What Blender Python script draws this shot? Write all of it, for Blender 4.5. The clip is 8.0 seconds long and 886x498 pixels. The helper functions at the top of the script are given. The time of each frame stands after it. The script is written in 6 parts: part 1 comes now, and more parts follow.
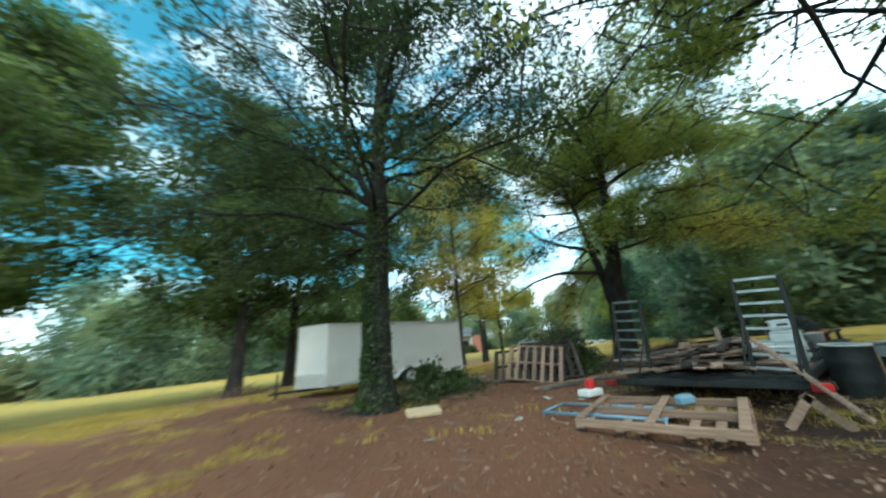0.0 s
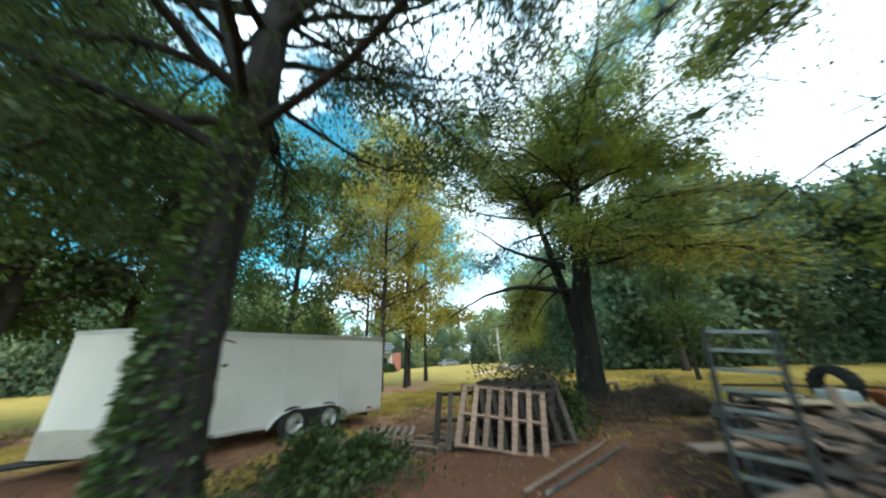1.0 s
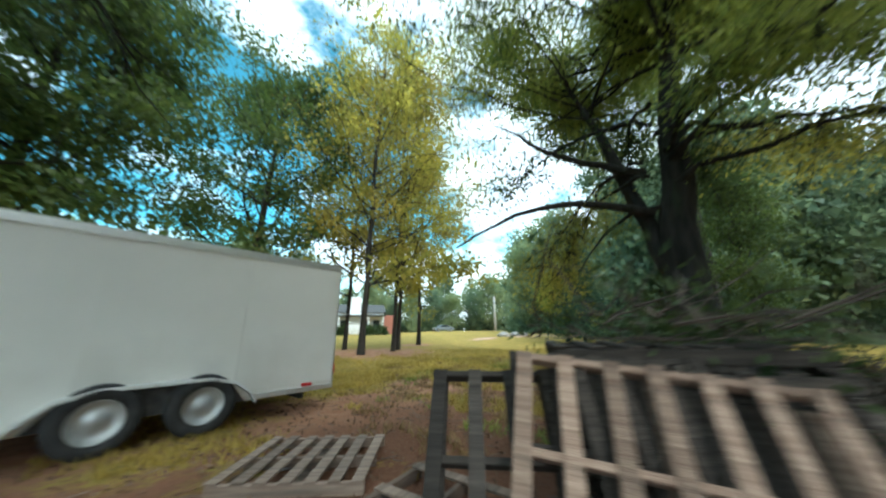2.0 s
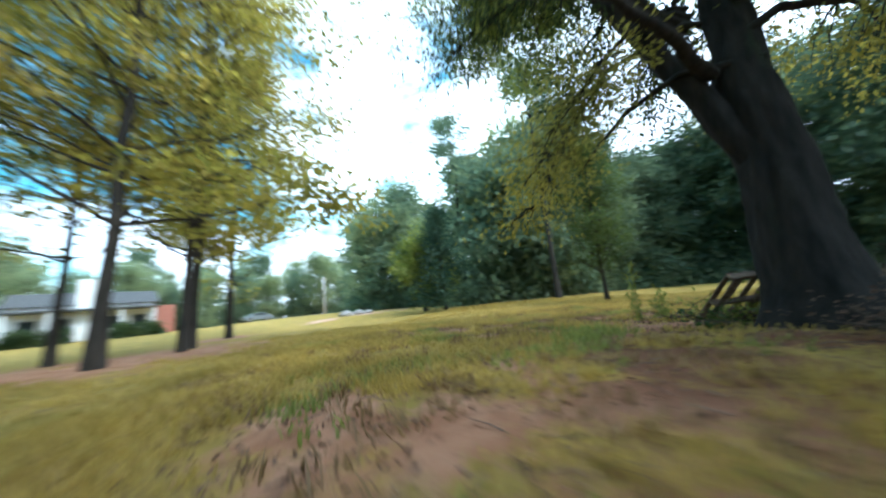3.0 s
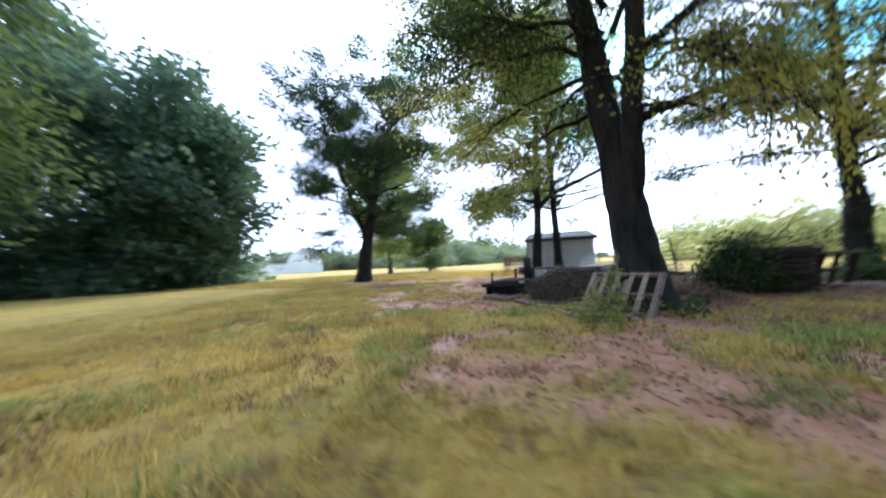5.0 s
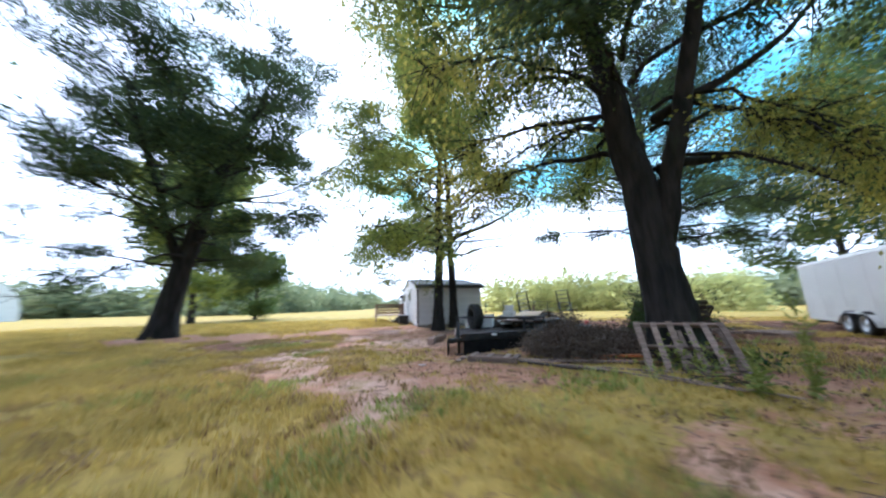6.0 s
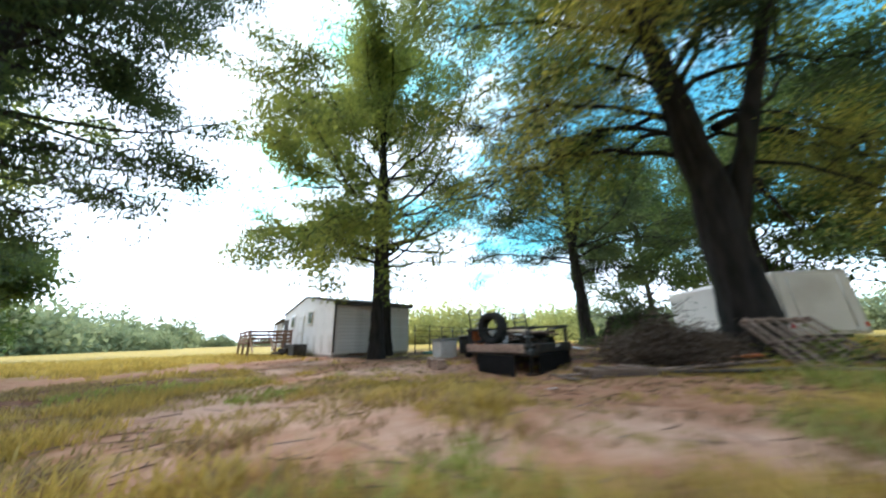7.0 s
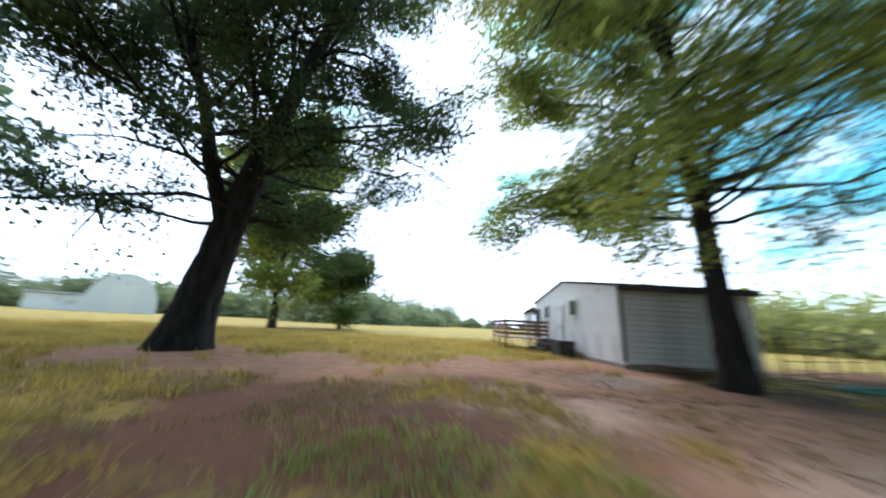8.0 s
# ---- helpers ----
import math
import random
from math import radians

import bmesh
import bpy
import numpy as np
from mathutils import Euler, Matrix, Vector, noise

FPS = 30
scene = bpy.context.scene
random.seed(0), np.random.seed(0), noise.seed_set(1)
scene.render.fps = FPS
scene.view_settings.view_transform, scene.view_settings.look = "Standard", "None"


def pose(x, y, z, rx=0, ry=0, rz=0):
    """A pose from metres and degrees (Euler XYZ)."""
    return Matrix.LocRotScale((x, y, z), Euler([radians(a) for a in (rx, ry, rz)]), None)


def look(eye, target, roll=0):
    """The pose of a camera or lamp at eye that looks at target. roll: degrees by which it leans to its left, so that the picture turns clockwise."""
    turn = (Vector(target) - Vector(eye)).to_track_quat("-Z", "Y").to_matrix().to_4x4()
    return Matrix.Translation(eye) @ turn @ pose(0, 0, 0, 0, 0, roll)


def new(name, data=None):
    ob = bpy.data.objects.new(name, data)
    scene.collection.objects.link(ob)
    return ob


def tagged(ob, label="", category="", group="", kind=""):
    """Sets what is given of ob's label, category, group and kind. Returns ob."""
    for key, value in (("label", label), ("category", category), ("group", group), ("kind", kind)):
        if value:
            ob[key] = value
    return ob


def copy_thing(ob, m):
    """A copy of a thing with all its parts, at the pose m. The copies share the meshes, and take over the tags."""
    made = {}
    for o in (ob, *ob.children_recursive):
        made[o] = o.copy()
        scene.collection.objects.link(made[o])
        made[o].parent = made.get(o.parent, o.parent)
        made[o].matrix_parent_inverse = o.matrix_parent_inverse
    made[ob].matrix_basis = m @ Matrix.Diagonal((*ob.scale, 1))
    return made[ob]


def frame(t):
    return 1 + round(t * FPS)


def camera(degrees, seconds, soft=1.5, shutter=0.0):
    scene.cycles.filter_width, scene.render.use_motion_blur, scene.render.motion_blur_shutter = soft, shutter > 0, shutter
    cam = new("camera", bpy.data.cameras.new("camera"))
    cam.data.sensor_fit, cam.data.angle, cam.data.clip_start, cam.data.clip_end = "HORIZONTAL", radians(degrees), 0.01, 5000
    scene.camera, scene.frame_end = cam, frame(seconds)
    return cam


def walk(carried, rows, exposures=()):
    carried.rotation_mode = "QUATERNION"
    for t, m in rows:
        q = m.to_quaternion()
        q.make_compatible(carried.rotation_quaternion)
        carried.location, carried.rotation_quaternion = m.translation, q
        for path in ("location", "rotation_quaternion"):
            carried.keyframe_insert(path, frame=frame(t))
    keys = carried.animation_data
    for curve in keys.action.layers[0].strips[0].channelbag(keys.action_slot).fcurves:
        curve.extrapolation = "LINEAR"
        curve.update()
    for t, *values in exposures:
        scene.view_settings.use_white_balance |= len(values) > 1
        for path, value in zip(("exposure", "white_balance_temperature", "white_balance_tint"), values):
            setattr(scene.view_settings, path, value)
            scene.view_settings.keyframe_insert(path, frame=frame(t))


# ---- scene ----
cam = camera(113.0, 8.0, soft=2.2, shutter=0.5)
# seconds, x, y, z, pitch, yaw, roll
PATH = [
    (0.0, 3.489, 4.936, 1.107, 19.55, 1.01, -5.46),
    (0.5, 3.178, 6.634, 1.090, 22.71, -11.99, -7.92),
    (1.0, 3.381, 8.487, 1.560, 21.39, -13.40, -2.87),
    (1.2, 3.684, 9.356, 1.653, 20.87, -11.90, -0.64),
    (2.3, 4.204, 14.204, 0.981, 14.07, -16.57, -1.05),
    (2.5, 4.191, 15.164, 0.809, 13.65, -24.63, -3.64),
    (3.0, 4.301, 18.042, 0.818, 10.38, -47.40, -6.05),
    (3.5, 5.911, 20.912, 0.613, 8.54, -73.70, -6.26),
    (4.0, 7.880, 22.361, 0.491, 9.84, -105.13, -9.81),
    (4.5, 10.129, 23.978, 0.723, 4.86, -143.17, -12.74),
    (5.0, 12.414, 23.978, 1.168, 2.59, -166.25, -2.53),
    (5.2, 13.329, 23.691, 1.218, 4.94, -173.90, -0.88),
    (6.3, 16.699, 20.032, 1.134, 12.90, -209.51, -0.98),
    (6.5, 17.185, 19.203, 1.049, 14.38, -216.72, -0.58),
    (7.0, 17.955, 16.893, 0.618, 17.08, -227.45, -1.68),
    (7.2, 18.019, 16.057, 0.409, 17.67, -221.51, 0.34),
    (7.5, 18.179, 14.921, 0.509, 16.57, -207.79, 3.43),
    (7.6, 18.033, 14.613, 0.559, 16.05, -202.52, 4.09),
    (8.0, 17.589, 12.769, 0.914, 14.48, -185.01, 3.15),
]
EXPOSURES = [(0.0, -0.36, 5350, -5.0), (1.0, -0.27, 5500, 0.0), (2.5, -0.24, 5500, -1.0), (3.0, -0.03, 5100, 5.0), (3.5, 0.44, 4980, 19.0), (4.0, 0.52, 4830, 22.0), (4.5, 0.17, 5020, 19.0), (5.0, 0.13, 5000, 20.0), (6.5, 0.02, 5250, 17.0), (7.0, -0.16, 5550, 12.0), (7.5, -0.04, 5250, 14.0), (8.0, -0.48, 5250, 12.0)]


def flight(t, x, y, z, pitch, yaw, roll):
    return t, Matrix.Translation((x, y, z)) @ Euler((0, 0, radians(yaw))).to_matrix().to_4x4() @ Euler((radians(90 + pitch), 0, 0)).to_matrix().to_4x4() @ Euler((0, 0, radians(roll))).to_matrix().to_4x4()


walk(cam, [flight(*row) for row in PATH], EXPOSURES)

# ------------------------------------------------------------------ light
SUN_ELEVATION, SUN_AZIMUTH = radians(44), radians(176)  # azimuth clockwise from +y


def make_world():
    w = bpy.data.worlds.new("world")
    scene.world = w
    w.use_nodes = True
    nt = w.node_tree
    nt.nodes.clear()
    out = nt.nodes.new("ShaderNodeOutputWorld")
    bg = nt.nodes.new("ShaderNodeBackground")
    sky = nt.nodes.new("ShaderNodeTexSky")
    sky.sky_type = "NISHITA"
    sky.sun_disc = False
    sky.sun_elevation = SUN_ELEVATION
    sky.sun_rotation = SUN_AZIMUTH
    sky.air_density, sky.dust_density, sky.ozone_density = 1.0, 2.5, 3.0
    co = nt.nodes.new("ShaderNodeTexCoord")
    # broken cloud, denser to the south-east and towards the horizon
    cloud = nt.nodes.new("ShaderNodeTexNoise")
    cloud.inputs["Scale"].default_value = 3.0
    cloud.inputs["Detail"].default_value = 6
    cloud.inputs["Roughness"].default_value = 0.6
    squash = nt.nodes.new("ShaderNodeMapping")
    squash.inputs["Scale"].default_value = (1, 1, 2.0)
    dot = nt.nodes.new("ShaderNodeVectorMath")
    dot.operation = "DOT_PRODUCT"
    d = Vector((math.sin(radians(125)), math.cos(radians(125)), 0.15)).normalized()
    dot.inputs[1].default_value = d
    add = nt.nodes.new("ShaderNodeMath")
    add.operation = "MULTIPLY_ADD"
    add.inputs[1].default_value = 0.21
    ramp = nt.nodes.new("ShaderNodeMapRange")
    ramp.interpolation_type = "SMOOTHSTEP"
    ramp.inputs["From Min"].default_value = 0.37
    ramp.inputs["From Max"].default_value = 0.60
    mix = nt.nodes.new("ShaderNodeMix")
    mix.data_type = "RGBA"
    tint = nt.nodes.new("ShaderNodeMix")
    tint.data_type = "RGBA"
    tint.blend_type = "MULTIPLY"
    tint.inputs["Factor"].default_value = 1.0
    tint.inputs["B"].default_value = (1.4, 3.05, 2.3, 1)
    L = nt.links.new
    L(co.outputs["Generated"], squash.inputs["Vector"])
    L(squash.outputs["Vector"], cloud.inputs["Vector"])
    L(co.outputs["Generated"], dot.inputs[0])
    L(dot.outputs["Value"], add.inputs[0])
    L(cloud.outputs["Fac"], add.inputs[2])
    # milky towards the horizon
    part_z = nt.nodes.new("ShaderNodeSeparateXYZ")
    low = nt.nodes.new("ShaderNodeMapRange")
    low.interpolation_type = "SMOOTHSTEP"
    for k, v in zip(("From Min", "From Max", "To Min", "To Max"), (0.0, 0.42, 0.26, 0.0)):
        low.inputs[k].default_value = v
    both = nt.nodes.new("ShaderNodeMath")
    both.operation = "ADD"
    L(co.outputs["Generated"], part_z.inputs["Vector"])
    L(part_z.outputs["Z"], low.inputs["Value"])
    L(low.outputs["Result"], both.inputs[0])
    L(add.outputs["Value"], both.inputs[1])
    L(both.outputs["Value"], ramp.inputs["Value"])
    L(sky.outputs["Color"], tint.inputs["A"])
    L(tint.outputs["Result"], mix.inputs["A"])
    mix.inputs["B"].default_value = (24.0, 25.2, 26.0, 1)
    L(ramp.outputs["Result"], mix.inputs["Factor"])
    L(mix.outputs["Result"], bg.inputs["Color"])
    bg.inputs["Strength"].default_value = 0.15
    L(bg.outputs["Background"], out.inputs["Surface"])


make_world()
sun = new("sun", bpy.data.lights.new("sun", "SUN"))
sun.data.energy, sun.data.angle, sun.data.color = 2.7, radians(9), (1.0, 0.905, 0.74)
s_dir = Vector((math.sin(SUN_AZIMUTH) * math.cos(SUN_ELEVATION), math.cos(SUN_AZIMUTH) * math.cos(SUN_ELEVATION), math.sin(SUN_ELEVATION)))
sun.matrix_world = look(s_dir * 60, (0, 0, 0))


# ------------------------------------------------------------------ materials
def material(name, base, second, scale=6.0, rough=0.8, metal=0.0, stretch=(1, 1, 1), bump=0.2, bump_scale=40.0, vary=0.0, wear=None, wear_at=0.62, spec=0.3):
    """Two-colour noise surface with fine relief; vary: difference from piece to piece; wear: colour of stains or rust."""
    m = bpy.data.materials.new(name)
    m.use_nodes = True
    nt = m.node_tree
    b = nt.nodes["Principled BSDF"]
    L = nt.links.new
    co = nt.nodes.new("ShaderNodeTexCoord")
    mp = nt.nodes.new("ShaderNodeMapping")
    mp.inputs["Scale"].default_value = stretch
    L(co.outputs["Object"], mp.inputs["Vector"])
    n1 = nt.nodes.new("ShaderNodeTexNoise")
    n1.inputs["Scale"].default_value, n1.inputs["Detail"].default_value = scale, 6
    L(mp.outputs["Vector"], n1.inputs["Vector"])
    r = nt.nodes.new("ShaderNodeMapRange")
    r.inputs["From Min"].default_value, r.inputs["From Max"].default_value = 0.3, 0.7
    L(n1.outputs["Fac"], r.inputs["Value"])
    mix = nt.nodes.new("ShaderNodeMix")
    mix.data_type = "RGBA"
    mix.inputs["A"].default_value, mix.inputs["B"].default_value = (*base, 1), (*second, 1)
    L(r.outputs["Result"], mix.inputs["Factor"])
    colour = mix.outputs["Result"]
    if wear:
        n3 = nt.nodes.new("ShaderNodeTexNoise")
        n3.inputs["Scale"].default_value, n3.inputs["Detail"].default_value = scale * 0.35, 8
        L(mp.outputs["Vector"], n3.inputs["Vector"])
        r3 = nt.nodes.new("ShaderNodeMapRange")
        r3.inputs["From Min"].default_value, r3.inputs["From Max"].default_value = wear_at - 0.05, wear_at + 0.12
        L(n3.outputs["Fac"], r3.inputs["Value"])
        mx = nt.nodes.new("ShaderNodeMix")
        mx.data_type = "RGBA"
        mx.inputs["B"].default_value = (*wear, 1)
        L(r3.outputs["Result"], mx.inputs["Factor"])
        L(colour, mx.inputs["A"])
        colour = mx.outputs["Result"]
    if vary:
        info = nt.nodes.new("ShaderNodeObjectInfo")
        hsv = nt.nodes.new("ShaderNodeHueSaturation")
        mr = nt.nodes.new("ShaderNodeMapRange")
        mr.inputs["To Min"].default_value, mr.inputs["To Max"].default_value = 1 - vary, 1 + vary
        L(info.outputs["Random"], mr.inputs["Value"])
        L(mr.outputs["Result"], hsv.inputs["Value"])
        L(colour, hsv.inputs["Color"])
        colour = hsv.outputs["Color"]
    L(colour, b.inputs["Base Color"])
    b.inputs["Roughness"].default_value, b.inputs["Metallic"].default_value = rough, metal
    b.inputs["Specular IOR Level"].default_value = spec
    if bump:
        n2 = nt.nodes.new("ShaderNodeTexNoise")
        n2.inputs["Scale"].default_value, n2.inputs["Detail"].default_value = bump_scale, 5
        L(mp.outputs["Vector"], n2.inputs["Vector"])
        bp = nt.nodes.new("ShaderNodeBump")
        bp.inputs["Strength"].default_value, bp.inputs["Distance"].default_value = bump, 0.02
        L(n2.outputs["Fac"], bp.inputs["Height"])
        L(bp.outputs["Normal"], b.inputs["Normal"])
    return m


def leaf_material(name, dark, light, glow=0.45):
    """Leaves: every leaf its own shade, part of the light goes through."""
    m = bpy.data.materials.new(name)
    m.use_nodes = True
    nt = m.node_tree
    nt.nodes.clear()
    L = nt.links.new
    out = nt.nodes.new("ShaderNodeOutputMaterial")
    geo = nt.nodes.new("ShaderNodeNewGeometry")
    mix = nt.nodes.new("ShaderNodeMix")
    mix.data_type = "RGBA"
    mix.inputs["A"].default_value, mix.inputs["B"].default_value = (*dark, 1), (*light, 1)
    co = nt.nodes.new("ShaderNodeTexCoord")
    big = nt.nodes.new("ShaderNodeTexNoise")
    big.inputs["Scale"].default_value = 0.55
    L(co.outputs["Object"], big.inputs["Vector"])
    avg = nt.nodes.new("ShaderNodeMath")
    avg.operation = "MULTIPLY_ADD"
    avg.inputs[1].default_value = 0.6
    sh = nt.nodes.new("ShaderNodeMapRange")
    sh.inputs["From Min"].default_value, sh.inputs["From Max"].default_value = 0.35, 0.65
    sh.inputs["To Min"].default_value, sh.inputs["To Max"].default_value = -0.1, 0.5
    L(big.outputs["Fac"], sh.inputs["Value"])
    L(geo.outputs["Random Per Island"], avg.inputs[0])
    L(sh.outputs["Result"], avg.inputs[2])
    L(avg.outputs["Value"], mix.inputs["Factor"])
    d = nt.nodes.new("ShaderNodeBsdfDiffuse")
    t = nt.nodes.new("ShaderNodeBsdfTranslucent")
    g = nt.nodes.new("ShaderNodeBsdfGlossy")
    g.inputs["Roughness"].default_value = 0.45
    g.inputs["Color"].default_value = (0.5, 0.55, 0.5, 1)
    sat = nt.nodes.new("ShaderNodeHueSaturation")
    sat.inputs["Value"].default_value = 1.5
    sat.inputs["Saturation"].default_value = 1.0
    L(mix.outputs["Result"], d.inputs["Color"])
    L(mix.outputs["Result"], sat.inputs["Color"])
    L(sat.outputs["Color"], t.inputs["Color"])
    m1 = nt.nodes.new("ShaderNodeMixShader")
    m1.inputs["Fac"].default_value = glow
    L(d.outputs["BSDF"], m1.inputs[1])
    L(t.outputs["BSDF"], m1.inputs[2])
    m2 = nt.nodes.new("ShaderNodeMixShader")
    m2.inputs["Fac"].default_value = 0.04
    L(m1.outputs["Shader"], m2.inputs[1])
    L(g.outputs["BSDF"], m2.inputs[2])
    L(m2.outputs["Shader"], out.inputs["Surface"])
    return m


def ground_material():
    m = bpy.data.materials.new("yard_ground")
    m.use_nodes = True
    nt = m.node_tree
    b = nt.nodes["Principled BSDF"]
    L = nt.links.new
    co = nt.nodes.new("ShaderNodeTexCoord")

    def noise_tex(scale, detail=6, rough=0.6):
        n = nt.nodes.new("ShaderNodeTexNoise")
        n.inputs["Scale"].default_value, n.inputs["Detail"].default_value, n.inputs["Roughness"].default_value = scale, detail, rough
        L(co.outputs["Object"], n.inputs["Vector"])
        return n.outputs["Fac"]

    def ramp(v, lo, hi, a=0.0, c=1.0):
        r = nt.nodes.new("ShaderNodeMapRange")
        r.interpolation_type = "SMOOTHSTEP"
        for k, x in zip(("From Min", "From Max", "To Min", "To Max"), (lo, hi, a, c)):
            r.inputs[k].default_value = x
        L(v, r.inputs["Value"])
        return r.outputs["Result"]

    def mix(f, a, c):
        x = nt.nodes.new("ShaderNodeMix")
        x.data_type = "RGBA"
        L(f, x.inputs["Factor"])
        for k, v in (("A", a), ("B", c)):
            if isinstance(v, tuple):
                x.inputs[k].default_value = (*v, 1)
            else:
                L(v, x.inputs[k])
        return x.outputs["Result"]

    def math_node(op, a, c):
        x = nt.nodes.new("ShaderNodeMath")
        x.operation = op
        for i, v in enumerate((a, c)):
            if isinstance(v, float):
                x.inputs[i].default_value = v
            else:
                L(v, x.inputs[i])
        return x.outputs["Value"]

    def attribute(name):
        a = nt.nodes.new("ShaderNodeAttribute")
        a.attribute_name = name
        return a.outputs["Fac"]

    fine, mid = noise_tex(38, 5, 0.7), noise_tex(3.2)
    grit = noise_tex(120, 3)
    dry = mix(ramp(mid, 0.35, 0.68), (0.46, 0.315, 0.072), (0.36, 0.255, 0.060))
    green = mix(ramp(fine, 0.35, 0.7), (0.26, 0.21, 0.045), (0.40, 0.29, 0.064))
    grass = mix(ramp(noise_tex(0.7, 6, 0.65), 0.44, 0.62), dry, green)
    grass = mix(ramp(noise_tex(1.9, 7, 0.7), 0.54, 0.70, 0.0, 0.7), grass, (0.27, 0.175, 0.075))
    grass = mix(ramp(fine, 0.50, 0.78, 0.0, 0.75), grass, (0.17, 0.125, 0.05))
    grass = mix(ramp(noise_tex(6.5, 5, 0.7), 0.52, 0.64, 0.0, 0.8), grass, (0.19, 0.115, 0.052))
    soil = mix(ramp(mid, 0.3, 0.7), (0.37, 0.175, 0.095), (0.53, 0.30, 0.185))
    soil = mix(ramp(fine, 0.52, 0.75, 0.0, 0.75), soil, (0.40, 0.25, 0.155))
    soil = mix(ramp(noise_tex(11, 6, 0.78), 0.52, 0.68, 0.0, 0.62), soil, (0.15, 0.08, 0.052))
    # dark brown soil, mixed in also where shade lies
    soil = mix(ramp(math_node("ADD", attribute("shaded_soil"), math_node("MULTIPLY", mid, 0.5)), 0.35, 1.0, 0.0, 0.95), soil, mix(ramp(fine, 0.35, 0.7), (0.14, 0.06, 0.034), (0.23, 0.112, 0.064)))
    # yard shade painted over the soil as near-black
    soil = mix(ramp(math_node("ADD", attribute("shade_patch"), math_node("MULTIPLY", mid, 0.4)), 0.45, 1.05, 0.0, 0.85), soil, (0.022, 0.018, 0.016))
    sand = mix(ramp(fine, 0.3, 0.75), (0.66, 0.44, 0.32), (0.50, 0.31, 0.215))
    soil = mix(ramp(math_node("ADD", attribute("sand"), math_node("MULTIPLY", noise_tex(3.1, 8, 0.8), 1.5)), 1.0, 1.8), soil, sand)
    ragged = math_node("ADD", math_node("MULTIPLY", math_node("SUBTRACT", noise_tex(1.3, 8, 0.72), 0.5), 2.3), math_node("MULTIPLY", math_node("SUBTRACT", noise_tex(14, 5, 0.75), 0.5), 0.9))
    edge = math_node("ADD", attribute("dirt"), ragged)
    col = mix(ramp(edge, 0.30, 0.74), grass, soil)
    L(col, b.inputs["Base Color"])
    b.inputs["Roughness"].default_value = 0.95
    b.inputs["Specular IOR Level"].default_value = 0.15
    bp = nt.nodes.new("ShaderNodeBump")
    bp.inputs["Strength"].default_value, bp.inputs["Distance"].default_value = 0.7, 0.05
    L(math_node("ADD", fine, math_node("MULTIPLY", grit, 0.4)), bp.inputs["Height"])
    L(bp.outputs["Normal"], b.inputs["Normal"])
    return m


M_GROUND = ground_material()
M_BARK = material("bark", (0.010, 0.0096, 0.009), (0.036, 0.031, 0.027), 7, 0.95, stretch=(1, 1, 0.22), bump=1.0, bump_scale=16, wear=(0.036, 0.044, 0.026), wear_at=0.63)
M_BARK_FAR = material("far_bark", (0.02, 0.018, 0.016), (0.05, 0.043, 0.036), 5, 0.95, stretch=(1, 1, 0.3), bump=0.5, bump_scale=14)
M_LEAF = leaf_material("oak_leaves", (0.04, 0.072, 0.02), (0.125, 0.155, 0.035), 0.55)
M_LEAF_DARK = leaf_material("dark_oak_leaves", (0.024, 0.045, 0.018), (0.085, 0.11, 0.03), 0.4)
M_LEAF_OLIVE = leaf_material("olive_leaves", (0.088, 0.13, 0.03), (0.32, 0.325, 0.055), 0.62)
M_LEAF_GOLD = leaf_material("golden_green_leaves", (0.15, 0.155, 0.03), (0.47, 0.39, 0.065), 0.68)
M_LEAF_YELLOW = leaf_material("yellowing_leaves", (0.15, 0.14, 0.028), (0.46, 0.35, 0.06), 0.6)
M_LEAF_CEDAR = leaf_material("cedar_leaves", (0.025, 0.06, 0.04), (0.065, 0.11, 0.06), 0.3)
# distance haze is put into the FAR, PALE and HAZE leaf colours
M_LEAF_FAR = leaf_material("hazed_woodland_leaves", (0.10, 0.15, 0.098), (0.20, 0.25, 0.14), 0.62)
M_LEAF_PALE = leaf_material("hazed_pale_woodland_leaves", (0.18, 0.23, 0.125), (0.31, 0.34, 0.165), 0.66)
# MID and DEEP are woodland leaves with shade put into the colour
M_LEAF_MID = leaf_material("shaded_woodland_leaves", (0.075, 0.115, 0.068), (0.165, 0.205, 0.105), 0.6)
M_LEAF_DEEP = leaf_material("shaded_deep_woodland_leaves", (0.052, 0.085, 0.048), (0.13, 0.165, 0.075), 0.55)
M_LEAF_HAZE = leaf_material("hazed_hedge_leaves", (0.15, 0.185, 0.10), (0.32, 0.33, 0.16), 0.45)
# brighter hedge copy: sun from behind is put into the colour
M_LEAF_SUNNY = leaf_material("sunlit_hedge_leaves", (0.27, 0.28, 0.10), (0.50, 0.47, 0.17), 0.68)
M_IVY = leaf_material("ivy_leaves", (0.02, 0.05, 0.012), (0.085, 0.115, 0.026), 0.35)
M_GRASS = leaf_material("grass_blades", (0.27, 0.20, 0.042), (0.55, 0.395, 0.092), 0.45)
M_DRYGRASS = leaf_material("dead_grass", (0.16, 0.12, 0.045), (0.40, 0.29, 0.10), 0.4)
M_DEADTUFT = leaf_material("brown_dead_grass", (0.15, 0.092, 0.042), (0.32, 0.21, 0.09), 0.35)
M_WEED = leaf_material("weed_leaves", (0.15, 0.185, 0.04), (0.33, 0.34, 0.08), 0.5)
M_LITTER = leaf_material("fallen_leaves", (0.12, 0.062, 0.042), (0.28, 0.175, 0.115), 0.1)
M_HUMUS = leaf_material("rotten_leaves", (0.075, 0.052, 0.039), (0.17, 0.125, 0.092), 0.1)
